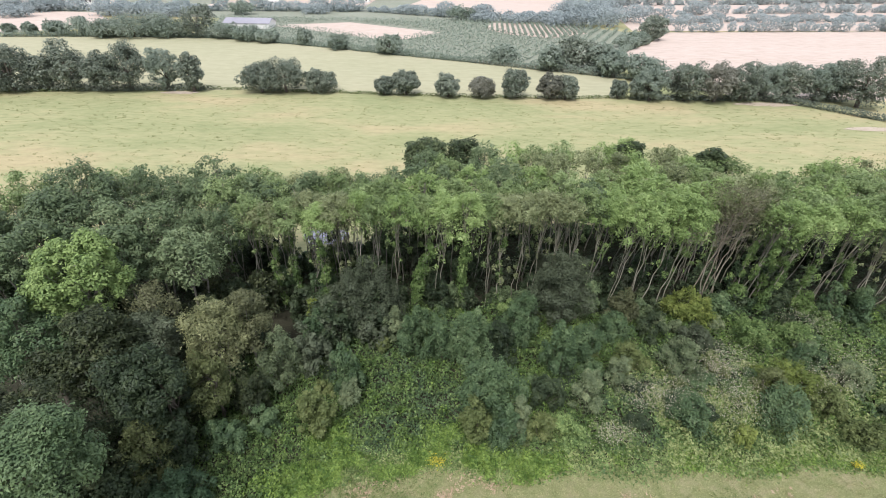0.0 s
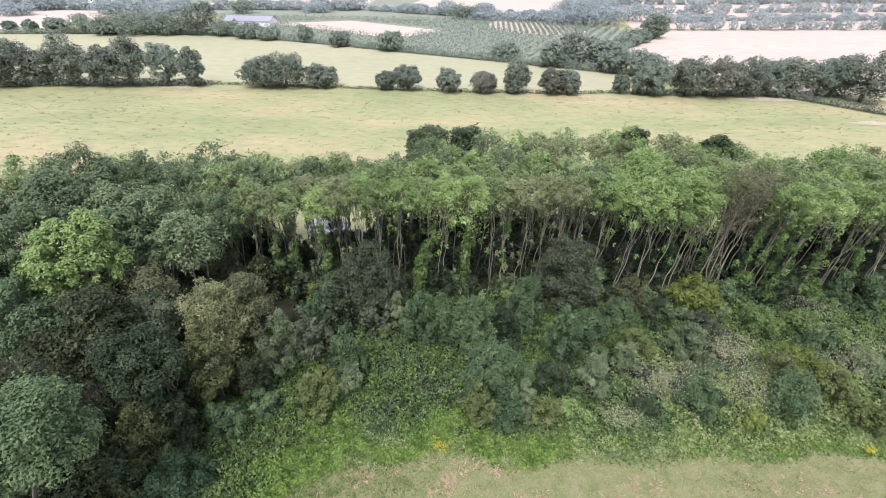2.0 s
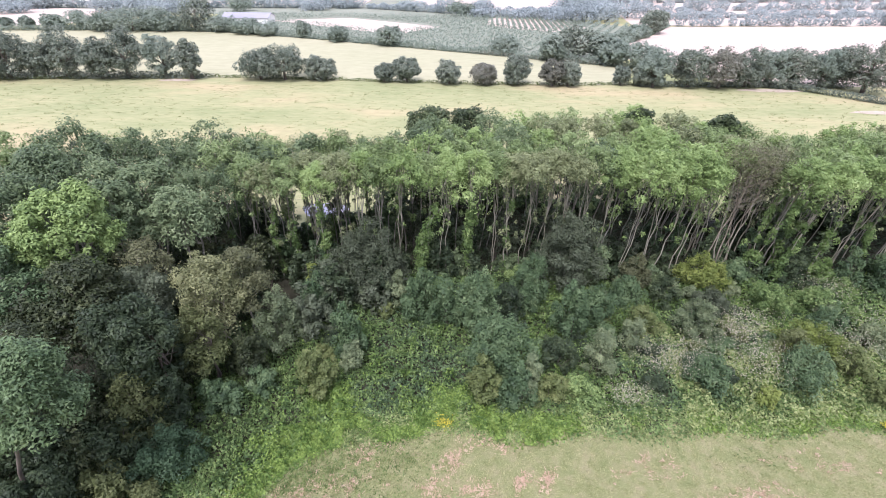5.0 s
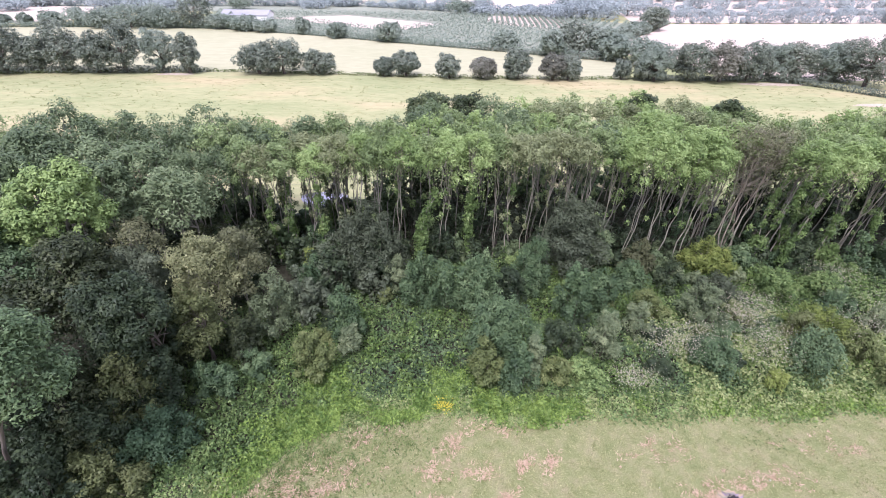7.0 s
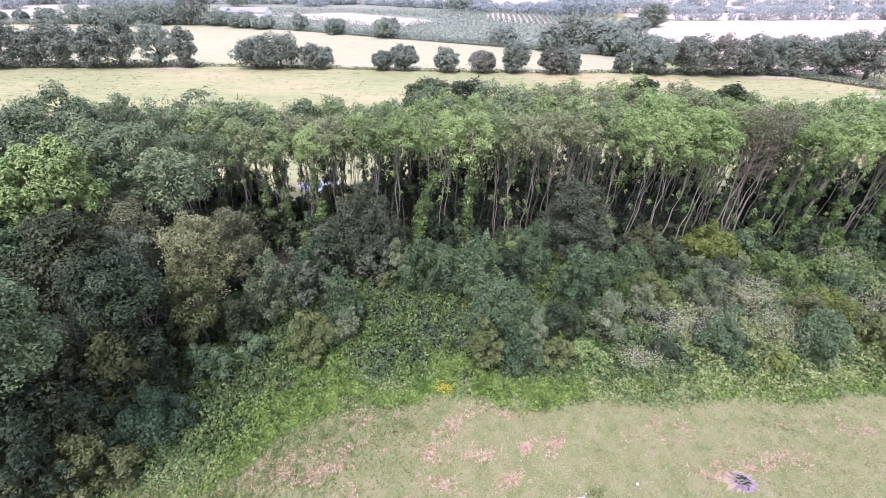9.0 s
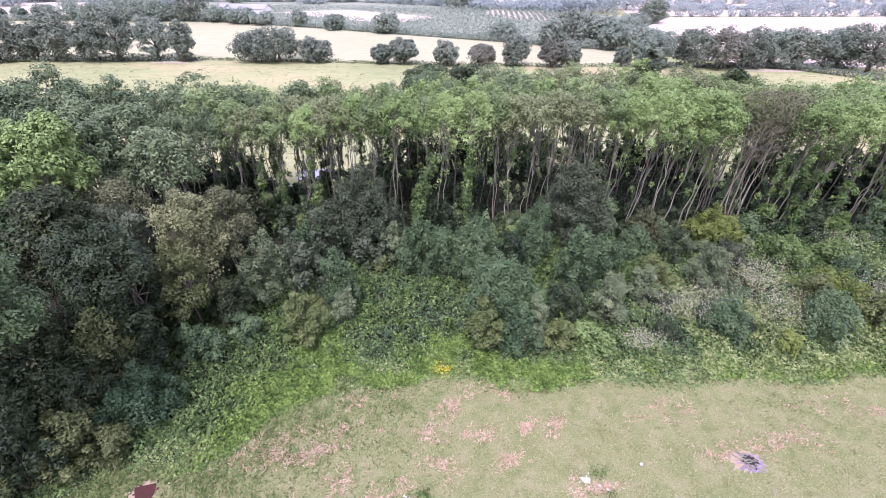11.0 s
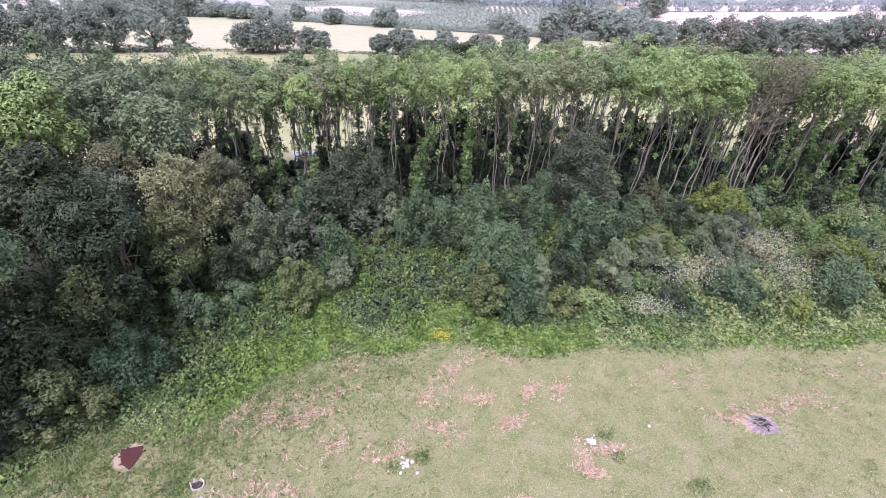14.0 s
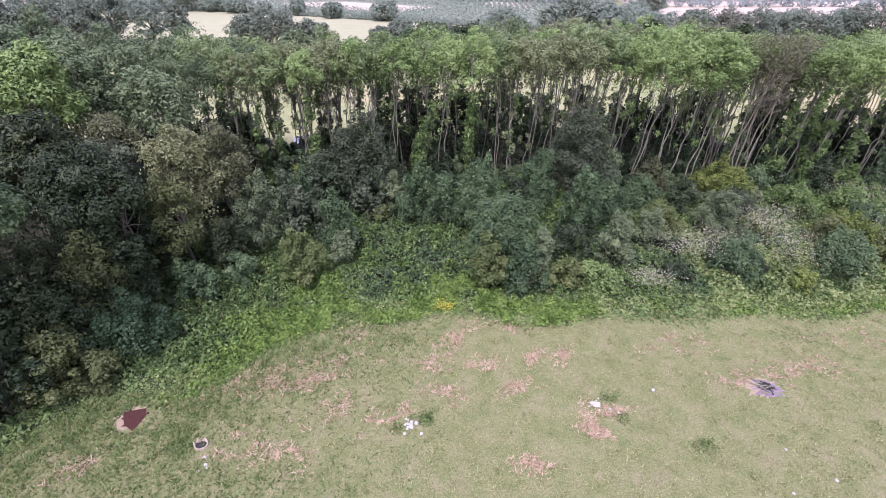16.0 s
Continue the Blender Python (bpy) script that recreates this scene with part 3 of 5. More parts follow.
# the front row: foot, height, crown radius and depth, leaves, lean, stems, ivy
FRONT = [(-24.0, 40.2, 12.6, 2.2, 5.0, ASH_DARK, 0.2, 2, 0), (-21.3, 40.6, 12.4, 1.9, 4.4, ASH_DARK, 0.3, 1, 0.6), (-19.0, 41.2, 12.9, 1.9, 4.0, ASH, 0.4, 2, 0), (-16.9, 40.6, 12.6, 1.7, 3.8, ASH_GREY, 0.1, 1, 1.3),
         (-15.0, 41.0, 12.9, 1.7, 3.6, ASH, 0.0, 1, 1.0), (-13.4, 41.8, 13.2, 1.8, 3.4, ASH_GREY, 0.3, 2, 0), (-12.2, 40.4, 12.8, 1.5, 3.2, ASH_LIGHT, 0.3, 1, 1.6), (-10.6, 41.2, 13.5, 1.9, 3.6, ASH_GREY, 0.2, 2, 0),
         (-8.7, 41.4, 13.4, 1.8, 3.8, ASH_LIGHT, 0.3, 2, 0), (-6.6, 41.0, 13.1, 1.6, 3.4, ASH, -0.2, 1, 0), (-4.5, 40.6, 13.6, 2.1, 3.6, ASH_LIGHT, 0.3, 2, 0), (-2.4, 41.4, 13.4, 1.5, 3.6, ASH, 0.4, 1, 0),
         (-0.7, 41.0, 13.8, 1.9, 3.8, ASH_LIGHT, 0.5, 2, 0), (1.7, 40.7, 14.2, 2.2, 5.4, ASH_LIGHT, 0.1, 1, 2.2), (3.6, 41.4, 13.8, 1.7, 3.2, ASH, 0.2, 2, 0), (5.4, 41.2, 13.9, 1.6, 3.4, ASH_GREY, 0.2, 1, 0.5),
         (6.8, 41.0, 13.8, 1.7, 3.0, ASH_GREY, 0.4, 2, 0), (8.6, 41.8, 14.0, 1.8, 3.0, ASH_GREY, 0.5, 2, 0), (10.5, 41.4, 13.9, 1.7, 3.2, ASH_GREY, 0.4, 1, 0), (12.3, 41.8, 14.1, 1.9, 3.4, ASH, 0.8, 2, 0),
         (14.3, 42.0, 14.0, 2.0, 4.2, ASH_LIGHT, 1.2, 1, 0), (15.4, 40.6, 14.2, 2.3, 4.6, ASH_LIGHT, 3.2, 2, 0), (17.6, 41.0, 14.3, 2.2, 5.0, ASH_LIGHT, 2.6, 2, 0), (19.8, 41.4, 14.3, 2.3, 5.2, ASH_LIGHT, 2.4, 1, 0),
         (21.0, 41.0, 13.9, 1.9, 5.4, ASH_LIGHT, 2.6, 2, 0), (29.2, 41.0, 13.8, 2.0, 4.0, ASH_LIGHT, 3.0, 2, 1.5), (31.2, 40.6, 13.6, 2.0, 4.0, ASH_LIGHT, 3.2, 1, 1.4), (32.8, 42.0, 13.8, 2.1, 3.8, ASH, 2.8, 2, 1.2),
         (35.2, 41.4, 13.7, 2.0, 4.0, ASH_LIGHT, 3.0, 1, 1.0), (37.8, 42.0, 13.9, 2.2, 4.4, ASH, 2.6, 2, 0), (40.4, 42.2, 13.8, 2.1, 4.4, ASH, 2.2, 1, 1.4), (43.0, 42.4, 13.9, 2.2, 4.6, ASH_GREY, 2.0, 2, 0),
         (46.0, 42.6, 13.8, 2.3, 4.6, ASH, 1.6, 2, 0), (49.5, 43.0, 13.8, 2.3, 4.8, ASH, 1.0, 2, 0), (53.0, 43.0, 13.7, 2.3, 4.8, ASH_GREY, 0.6, 2, 0)]
for x, y, high, radius, crown, mat, slant, stems, ivy in FRONT:
    belt_tree(x + slant * 0.35, y, high, radius, crown * 0.78, mat, BARK_PALE if x > -5 else BARK, (slant * 0.5, belt.uniform(-0.6, 0.2)), stems, ivy * 0.7, 0.072, int(2700 + 1800 * radius), 12 if mat is ASH_GREY else 7)
# an arching stem wrapped in ivy
arch = tagged(new("ivy_arch"), "leaning dead stem wrapped in bright green ivy", "tree")
arch.location = (-3.0, 40.2, 0)
v, f = [], []
line = np.array([(0.0, 0, -0.1), (0.1, 0, 2.4), (0.3, 0, 4.6), (0.8, 0, 6.6), (1.7, 0, 8.1), (2.9, 0, 9.0), (3.7, 0.1, 9.2)])
tube(line, [0.1, 0.09, 0.08, 0.07, 0.06, 0.05, 0.03], 6, v, f)
solid("trunk", v, f, BARK, arch, smooth=True)
ivy_column(arch, line, 0.1, 1.8, 0.98)
# the rows behind
for row, (y0, step, high) in enumerate(((44.6, 2.6, 13.7), (48.6, 2.8, 13.8), (52.6, 3.0, 13.4), (56.4, 3.2, 13.2))):
    x = -62.0 + row
    while x < 66:
        y = y0 + belt.uniform(-1.4, 1.4) - (3.5 if x < -34 else 0)
        if y < back(x) + 0.3:
            belt_tree(x, y, high + belt.uniform(-1.0, 0.3) + (0.1 if x < -25 else 0.6 if 3 < x < 26 else 0.1), belt.uniform(1.7, 2.5), belt.uniform(3.0, 4.6) + (1.4 if x < -20 else 0),
                      belt.choice([ASH_DARK, ASH_DARK, ASH] if x < -20 else kinds if x < 15 else [ASH, ASH_LIGHT, ASH_GREY]), BARK, (belt.uniform(-0.3, 0.6) + (1.4 if 14 < x < 44 else 0), 0), belt.choice([1, 2, 2]), 0, 0.085, (3500, 3100, 2700, 2700)[row], 9, 0.2)
        x += step * belt.uniform(0.75, 1.2)
# a second group behind the dead ashes
for x, y in ((26.0, 45.8), (28.4, 46.6), (30.6, 45.4), (33.0, 46.2), (27.2, 48.4), (31.8, 48.6)):
    belt_tree(x, y, belt.uniform(13.0, 13.8), 2.0, 5.0, belt.choice([ASH, ASH_GREY, ASH_LIGHT]), BARK_PALE, (1.2, 0), 2, 0, 0.085, 4200, 14)
# more stems where the belt is narrow
for k in range(11):
    x = -21 + 1.35 * k + belt.uniform(-0.4, 0.4)
    belt_tree(x, belt.uniform(43.5, 48.5), belt.uniform(11.8, 13.2), belt.uniform(1.5, 2.1), belt.uniform(3.6, 5.0), belt.choice([ASH, ASH_GREY, ASH_DARK]), BARK, (belt.uniform(-0.4, 0.6), 0), 1, 0.8 if k % 3 == 0 else 0, 0.1, 3600, 12)
for x, y in ((-15.6, 47.4), (-14.2, 46.2), (-12.8, 47.6), (-17.0, 46.4), (-11.6, 46.4), (-18.4, 47.2)):
    belt_tree(x, y, belt.uniform(12.4, 13.2), 1.9, 4.6, belt.choice([ASH, ASH_GREY, ASH_DARK]), BARK, (0.2, 0), 2, 0, 0.085, 4000, 16)
# thicker wood at the west end
for x, y, h in ((-30, 37.5, 13.6), (-34.5, 38, 14.4), (-39, 35, 14.2), (-33, 33.5, 14.0), (-37.5, 30, 13.6), (-43, 31, 14), (-26, 38, 13.2), (-48, 34, 13.8), (-44, 37, 13.8), (-23, 36.5, 12.4), (-34.5, 42, 15.2), (-27.5, 35, 12.8)):
    tree("ash_tree", x, y, h, 3.0, 6.5, 5000, 0.22, ASH_DARK, BARK, "broad ash tree with a full green crown", ASHES_GROUP, (0, 0), 2, 0.17, 0.8, 8, 44)
tree("oak_tree", 1.8, 58.4, 12.8, 2.7, 6.5, 4600, 0.32, FIELD_OAK, BARK_DARK, "dark green oak at the field edge", "", (0, 0), 1, 0.25, 0.75, 7, 70)
tree("oak_tree", -2.4, 57.8, 13.2, 3.0, 6.5, 5000, 0.32, FIELD_OAK, BARK_DARK, "dark green oak at the field edge", "", (0, 0), 1, 0.25, 0.8, 7, 70)
tree("oak_tree", 22.5, 57, 13.6, 1.6, 5, 2200, 0.36, FIELD_OAK, BARK_DARK, "dark green oak rising behind ash trees", "", (0, 0), 1, 0.2, 0.7)
tree("oak_tree", 31.5, 55.5, 13.6, 1.5, 5, 1800, 0.36, FIELD_OAK, BARK_DARK, "dark green oak rising behind ash trees", "", (0, 0), 1, 0.2, 0.7)

# pond at the field edge
a = np.linspace(0, 2 * np.pi, 28, endpoint=False)
v = [(-16.0 + math.cos(g) * 2.9 * (1 + 0.12 * math.sin(3 * g)), 56.0 + math.sin(g) * 2.3 * (1 + 0.1 * math.cos(2 * g)), 0.05) for g in a]
tagged(solid("water_pond", v, [tuple(range(28))], WATER), "still pond behind trees with pale sky reflection in its colour", "water", kind="structure")

# leaning dead ash with bare twigs
def bare_tree(x, y, high, lean, label):
    root = tagged(new("dead_tree"), label, "tree")
    root.location = (x, y, 0)
    for k in range(3):
        v, f = [], []
        head = np.array([lean + rng.normal(0, 1.3), rng.normal(0, 0.8), high * rng.uniform(0.85, 1)])
        line = wander((rng.normal(0, 0.6), rng.normal(0, 0.5), -0.1), head, 9, 0.12)
        tube(line, [0.085 * (1 - 0.09 * i) for i in range(9)], 6, v, f)
        for q in range(44):
            i = int(rng.integers(5, 9))
            d = np.array([rng.normal(0.1, 0.85), rng.normal(0, 0.7), rng.uniform(0.3, 1.3)])
            if line[i][2] + d[2] > high + 0.6:
                d[2] *= 0.4
            tube(wander(line[i], line[i] + d, 4, 0.06), [0.018, 0.014, 0.01, 0.004], 3, v, f)
            for z in range(3):
                g = line[i] + d * rng.uniform(0.4, 0.9)
                tube([g, g + np.array([rng.normal(0, 0.35), rng.normal(0, 0.35), rng.uniform(0.15, 0.5)])], [0.009, 0.004], 3, v, f)
        solid("stem", v, f, BARK_PALE if k % 2 else TWIG, root)
    n = 1500
    p = np.stack([rng.normal(lean, 1.6, n), rng.normal(0, 1.2, n), high + 0.3 - np.abs(rng.normal(0, 1.5, n))], 1)
    sprays("crown", p, rng.normal(0, 0.6, (n, 3)) + np.array([0, 0, 0.5]), rng.uniform(0.1, 0.22, n), BROWN, root, "last thin brownish leaves")
    return root


bare_tree(26.2, 42.6, 13.4, 1.0, "leaning dead ash with bare grey-brown twigs")
bare_tree(28.4, 43.4, 13.2, 0.9, "leaning dead ash with bare grey-brown twigs")

# ---- trees at the left edge of the clearing ----
tree("ash_tree", -28.0, 30.8, 14.2, 3.5, 6.6, 10500, 0.235, ASH_BRIGHT, BARK, "large ash with a bright light green rounded crown", "", (0, 0), 1, 0.2, 0.78, 9, 74)
ash(-23.2, 30.6, 10.6, 1.7, 2.6, BROWN, BARK_PALE, "small tree with thin brownish leaves", (0, 0), 1, 0, 0.11, 2600, 4, 0.15, 22, name="brown_tree")
tree("sallow_tree", -18.1, 29.2, 10.3, 2.3, 8.4, 8000, 0.16, PALE_OLIVE, BARK_PALE, "sallow with pale olive silvery leaves", "", (0, 0), 2, 0.1, 0.65, 8, 66)
tree("sallow_tree", -16.2, 31.4, 9.6, 1.9, 7.0, 4200, 0.17, BROWN, BARK, "sallow with dull brownish green leaves", "", (0, 0), 2, 0.12, 0.6, 8, 34)
tree("oak_tree", -24.6, 25.4, 11.4, 3.3, 7.5, 9000, 0.23, OAK, BARK_DARK, "large dark green oak beside the clearing", "", (0, 0), 1, 0.24, 0.75, 9, 78)
tree("hawthorn_tree", -19.9, 23.4, 10.6, 2.4, 8.0, 8500, 0.215, DARK, BARK_DARK, "tall dark green hawthorn", "", (0, 0), 2, 0.15, 0.65, 8, 56)
tree("hawthorn_tree", -17.6, 25.8, 7.6, 1.7, 6.2, 4200, 0.16, THORN, BARK_DARK, "hawthorn with thin olive brown leaves", "", (0, 0), 2, 0.13, 0.6, 8, 34)
tree("oak_tree", -29.2, 26.2, 11.8, 3.0, 7, 6500, 0.2, SAPLING, BARK_DARK, "grey-green oak with a dense crown", "", (0, 0), 1, 0.25, 0.8, 9, 50)
tree("ash_tree", -24.2, 16.4, 13.9, 2.6, 5.4, 12000, 0.16, NEAR_ASH, BARK_DARK, "ash with soft green leaves at the lawn edge", "", (4.6, -1.8), 1, 0.14, 0.7, 9, 54)
tree("oak_tree", -24.2, 17.6, 12.6, 2.6, 7.0, 6500, 0.2, OAK, BARK_DARK, "dark green oak in the corner of the clearing", "", (0, 0), 1, 0.2, 0.75, 9, 50)
tree("hawthorn_tree", -22.2, 28.4, 9.4, 1.8, 6, 3600, 0.18, PURPLE, BARK_DARK, "hawthorn with dull purplish green leaves", "", (0, 0), 2, 0.13, 0.6, 8, 32)
for x, y, h, r, m in ((-18.9, 22.3, 4.8, 1.7, DARK), (-16.4, 24.2, 3.0, 1.4, SAPLING), (-20.4, 18.8, 5.0, 2.0, DARK), (-22.8, 17.5, 6.0, 2.4, DARK),
                      (-15.4, 27.4, 4.6, 1.6, OAK), (-14.2, 26.0, 2.6, 1.3, SAPLING), (-20.5, 26.5, 6.0, 2.4, OAK), (-24.5, 20, 7.5, 2.6, DARK), (-22.2, 19.6, 7.5, 2.4, OAK), (-26.5, 20.5, 8, 2.6, DARK),
                      (-24.8, 17.2, 7, 2.4, DARK), (-19.6, 21.0, 6.6, 2.0, THORN), (-27, 17, 7.5, 2.6, OAK), (-21, 24.5, 7, 2.4, OAK), (-23.5, 23, 8, 2.5, DARK), (-23.6, 14.6, 6.5, 2.0, DARK), (-21.2, 14.9, 6.4, 1.6, DARK)):
    bush(x, y, h, r, 3400, 0.18, m, "tall dark shrub in the shade of the oaks", "dark shrubs")
bush(-17.4, 19.3, 3.9, 2.0, 5000, 0.15, ELDER, "dusky blue-green elder bush at the lawn edge")
bush(-19.8, 16.4, 4.1, 1.8, 4000, 0.17, THORN, "olive green thorn bush at the lawn edge")
bush(-22.4, 13.2, 4.4, 2.0, 4200, 0.17, THORN, "olive green thorn bush at the lawn edge")
bush(-18.0, 16.6, 2.2, 1.1, 1600, 0.16, THORN, "low olive green thorn bush")

# ---- shrubs of the clearing ----
SHRUBS_A = [(-13.7, 30.3, 6.1, 1.9, SALLOW), (-9.9, 25.8, 4.3, 1.5, OLIVE), (-8.5, 29.8, 4.9, 1.4, SAPLING), (-7.7, 28.4, 2.9, 1.2, SALLOW), (-7.6, 38.0, 8.3, 3.3, PURPLE), (-12.4, 37.4, 4.6, 1.2, YELLOW),
            (-2.5, 34.9, 5.2, 1.8, SAPLING), (-5.0, 36.4, 4.4, 1.4, SALLOW), (2.3, 32.7, 6.3, 2.2, SAPLING), (-0.3, 33.4, 4.6, 1.4, SAPLING), (7.1, 36.0, 5.8, 1.8, SAPLING), (5.0, 33.4, 4.8, 1.6, DARK),
            (9.9, 31.9, 6.6, 1.4, SAPLING), (3.8, 27.4, 6.2, 2.3, SAPLING), (2.4, 25.2, 4.4, 1.4, OLIVE), (4.9, 24.7, 3.8, 1.3, SAPLING), (5.8, 25.1, 4.9, 0.75, SALLOW), (8.2, 28.6, 3.8, 1.5, DARK), (7.6, 25.6, 2.4, 1.5, OLIVE),
            (11.7, 28.3, 4.4, 1.5, SALLOW), (9.6, 25.4, 2.2, 1.5, BRAMBLE), (12.6, 33.6, 4.4, 1.6, SAPLING), (15.0, 30.6, 3.6, 1.3, SALLOW), (-11.6, 34.0, 4.8, 1.5, SAPLING)]
SHRUBS_B = [(21.0, 32.4, 4.0, 1.9, SALLOW), (25.0, 40.0, 4.2, 2.4, YELLOW), (24.0, 35.6, 3.3, 1.8, PURPLE), (19.6, 27.0, 3.0, 1.7, SAPLING), (29.4, 30.6, 3.6, 2.3, YELLOW), (27.2, 27.4, 3.3, 2.2, SAPLING), (27.6, 29.6, 3.4, 1.8, THORN),
            (11.2, 39.2, 8.8, 3.2, PURPLE), (18.3, 39.8, 4.0, 1.7, BROWN), (16.4, 36.2, 3.6, 1.7, SAPLING), (32.6, 25.4, 2.6, 1.4, OLIVE), (23.2, 25.1, 2.1, 0.9, YELLOW), (20.4, 37.4, 3.0, 1.7, DARK), (29.6, 36.6, 3.0, 2.0, BRAMBLE),
            (33.4, 36.0, 3.0, 2.1, BRAMBLE), (35.6, 31.4, 2.8, 1.8, SALLOW), (16.8, 32.8, 3.2, 1.5, OLIVE), (31.4, 28.4, 2.8, 1.8, OLIVE), (33.0, 33.4, 2.6, 1.6, SAPLING)]
WORDS = {SALLOW: "sallow bush with pale grey-green leaves", OLIVE: "olive green bush in the scrub", SAPLING: "young ash sapling with dense green leaves",
         PURPLE: "blackthorn bush with dull grey-purple leaves", YELLOW: "bright yellow-green bush in the scrub", DARK: "dark green bush in the scrub",
         BROWN: "bush with thin brownish leaves", THORN: "thorn bush with olive brown leaves", BRAMBLE: "mound of green brambles"}
for x, y, h, r, m in SHRUBS_A + SHRUBS_B:
    bush(x, y, h, r, int(400 + 520 * r * h), 0.15 if m is SALLOW else 0.165, m, WORDS[m], "shrubs of the clearing", upright=0.18 if m is SAPLING else 0)
more = random.Random(11)
for k in range(62):
    x = more.uniform(-13, 44)
    y = more.uniform(max(float(edge(x)) + 4, 25), 41)
    if (-8 < x < 1 and y < 33) or (1 < x < 13 and y < 30):
        continue
    m = more.choice([SAPLING, SAPLING, SALLOW, BRAMBLE, OLIVE, DARK])
    r = more.uniform(0.6, 1.2)
    bush(x, y, r * more.uniform(1.3, 2.1) + (0.6 if y > 33 else 0), r, 1300, 0.165, m, WORDS[m], "shrubs of the clearing")
for k in range(42):
    x = more.uniform(-30, 52)
    y = more.uniform(41, back(x) + 1) if back(x) > 41 else 40.0
    r = more.uniform(1.0, 1.9)
    bush(x, y, r * more.uniform(1.3, 2.0), r, 750, 0.28, DARK, "dark undergrowth bush beneath the ash trees", "undergrowth")

for k in range(46):
    x = -62 + k * 2.75 + more.uniform(-0.8, 0.8)
    if not -18.0 < x < -14.6:
        r = more.uniform(1.4, 2.1)
        bush(x, back(x) + more.uniform(-0.8, 1.6), more.uniform(5.0, 9.6) if x > -8 else more.uniform(3.2, 6.5), r * 1.1, 1300, 0.38, more.choice([DARK, DARK, SAPLING]), "tall shrub at the back of the tree belt", "back shrubs")
for k in range(30):
    x = more.uniform(-34, -6)
    y = more.uniform(32.5, 40) - (1.5 if x > -14 else 0)
    r = more.uniform(1.3, 2.0)
    bush(x, y, more.uniform(3.5, 6.5), r, 1500, 0.26, more.choice([DARK, DARK, PURPLE, OAK]), "dark shrub in the shade of the trees", "dark shrubs")

for k in range(34):
    x = -13 + k * 1.75 + more.uniform(-0.7, 0.7)
    if 23 < x < 27.5:
        continue
    m = more.choice([DARK, SAPLING, DARK, ASH_DARK, IVY])
    r = more.uniform(0.9, 1.6)
    bush(x, more.uniform(39.4, 42.6), more.uniform(2.2, 5.2), r, int(700 + 600 * r), 0.22, m, "leafy shrub among the ash stems", "undergrowth")
for k in range(14):
    x = -22 + k * 1.2 + more.uniform(-0.4, 0.4)
    bush(x, more.uniform(45, 49.5), more.uniform(3.6, 6.2) if not -20 < x < -13 else more.uniform(1.8, 2.8), 1.5, 1100, 0.32, more.choice([DARK, SAPLING, DARK]), "tall shrub under thin ash trees", "back shrubs")

for k in range(26):
    x = -6 + k * 1.75 + more.uniform(-0.7, 0.7)
    bush(x, more.uniform(43.2, 46.5), more.uniform(3.8, 7.2), more.uniform(0.8, 1.3), 700, 0.22, more.choice([DARK, SAPLING, ASH_DARK, PURPLE]), "thin young growth among the ash stems", "undergrowth")

# ---- brambles, nettles, flowers ----
def cover(name, count, x0, x1, near, far, mat, leaf, label, high, share=(-2, 2)):
    """Low growth over uneven mounds; share: the part of the blotches that this kind takes."""
    x = rng.uniform(x0, x1, count)
    y = edge(x) + near + (far - near) * rng.uniform(0, 1, count) ** 1.1 + 0.3 * np.sin(x * 0.7 + 1) + rng.normal(0, 0.35, count)
    blot = ripple(x, y, 3.2, 1) + 0.7 * ripple(x, y, 1.1, 2) + rng.normal(0, 0.3, count)
    fade = np.minimum(x - x0, x1 - x) > rng.uniform(0, 3, count)
    keep = (blot > share[0]) & (blot < share[1]) & fade
    x, y = x[keep], y[keep]

    def relief(a, b):
        return 0.6 * ripple(a, b, 2.6, 3) + 0.85 * np.abs(ripple(a, b, 1.0, 4)) + 0.4 * ripple(a, b, 0.42, 5)

    h = relief(x, y)
    back = np.clip((y - edge(x)) / 3.0, 0, 1)
    tall = high * (0.25 + 0.75 * back)
    z = np.clip(tall * (0.45 + 1.1 * h), 0.06, None) * rng.uniform(0.35, 1.05, len(x)) ** 0.7
    p = np.stack([x, y, z], 1)
    f = np.stack([-(relief(x + 0.1, y) - h) * 10 * tall, -(relief(x, y + 0.1) - h) * 10 * tall, np.ones(len(x))], 1)
    f = unit(f) + rng.normal(0, 0.62, f.shape)
    return tagged(sprays(name, p, f, rng.uniform(0.6, 1.4, len(x)) * leaf, mat, wide=0.8), label, "undergrowth", kind="stuff")


cover("brambles", 215000, -31, 50, 1.5, 19, BRAMBLE, 0.18, "dense carpet of green bramble leaves", 0.8, (-0.45, 2))
cover("brambles_dark", 120000, -22, 50, 2.2, 19, SAPLING, 0.18, "dark green bramble patches in the scrub", 0.75, (-2, -0.32))
cover("nettles", 58000, -17, 44, 0.0, 1.7, NETTLE, 0.14, "fringe of bright green nettles and weeds along the lawn", 0.7, (0.0, 2))
cover("nettles_edge", 16000, 0, 8, -0.3, 1.8, NETTLE, 0.18, "bright green clump of nettles by the lawn", 1.0, (0.4, 2))
cover("rough_grass", 32000, -31, 48, -0.1, 3.2, BRAMBLE, 0.17, "rough green growth at the foot of the scrub", 0.4)
cover("docks", 26000, -17, 46, -0.1, 1.6, PALE_GRASS, 0.15, "olive green docks and grasses along the lawn", 0.55, (-0.7, 0.1))
cover("nettles_bank", 64000, -14, 3, 0.2, 5.0, NETTLE, 0.16, "bank of yellow-green weeds beside the lawn", 0.9, (0.2, 2))
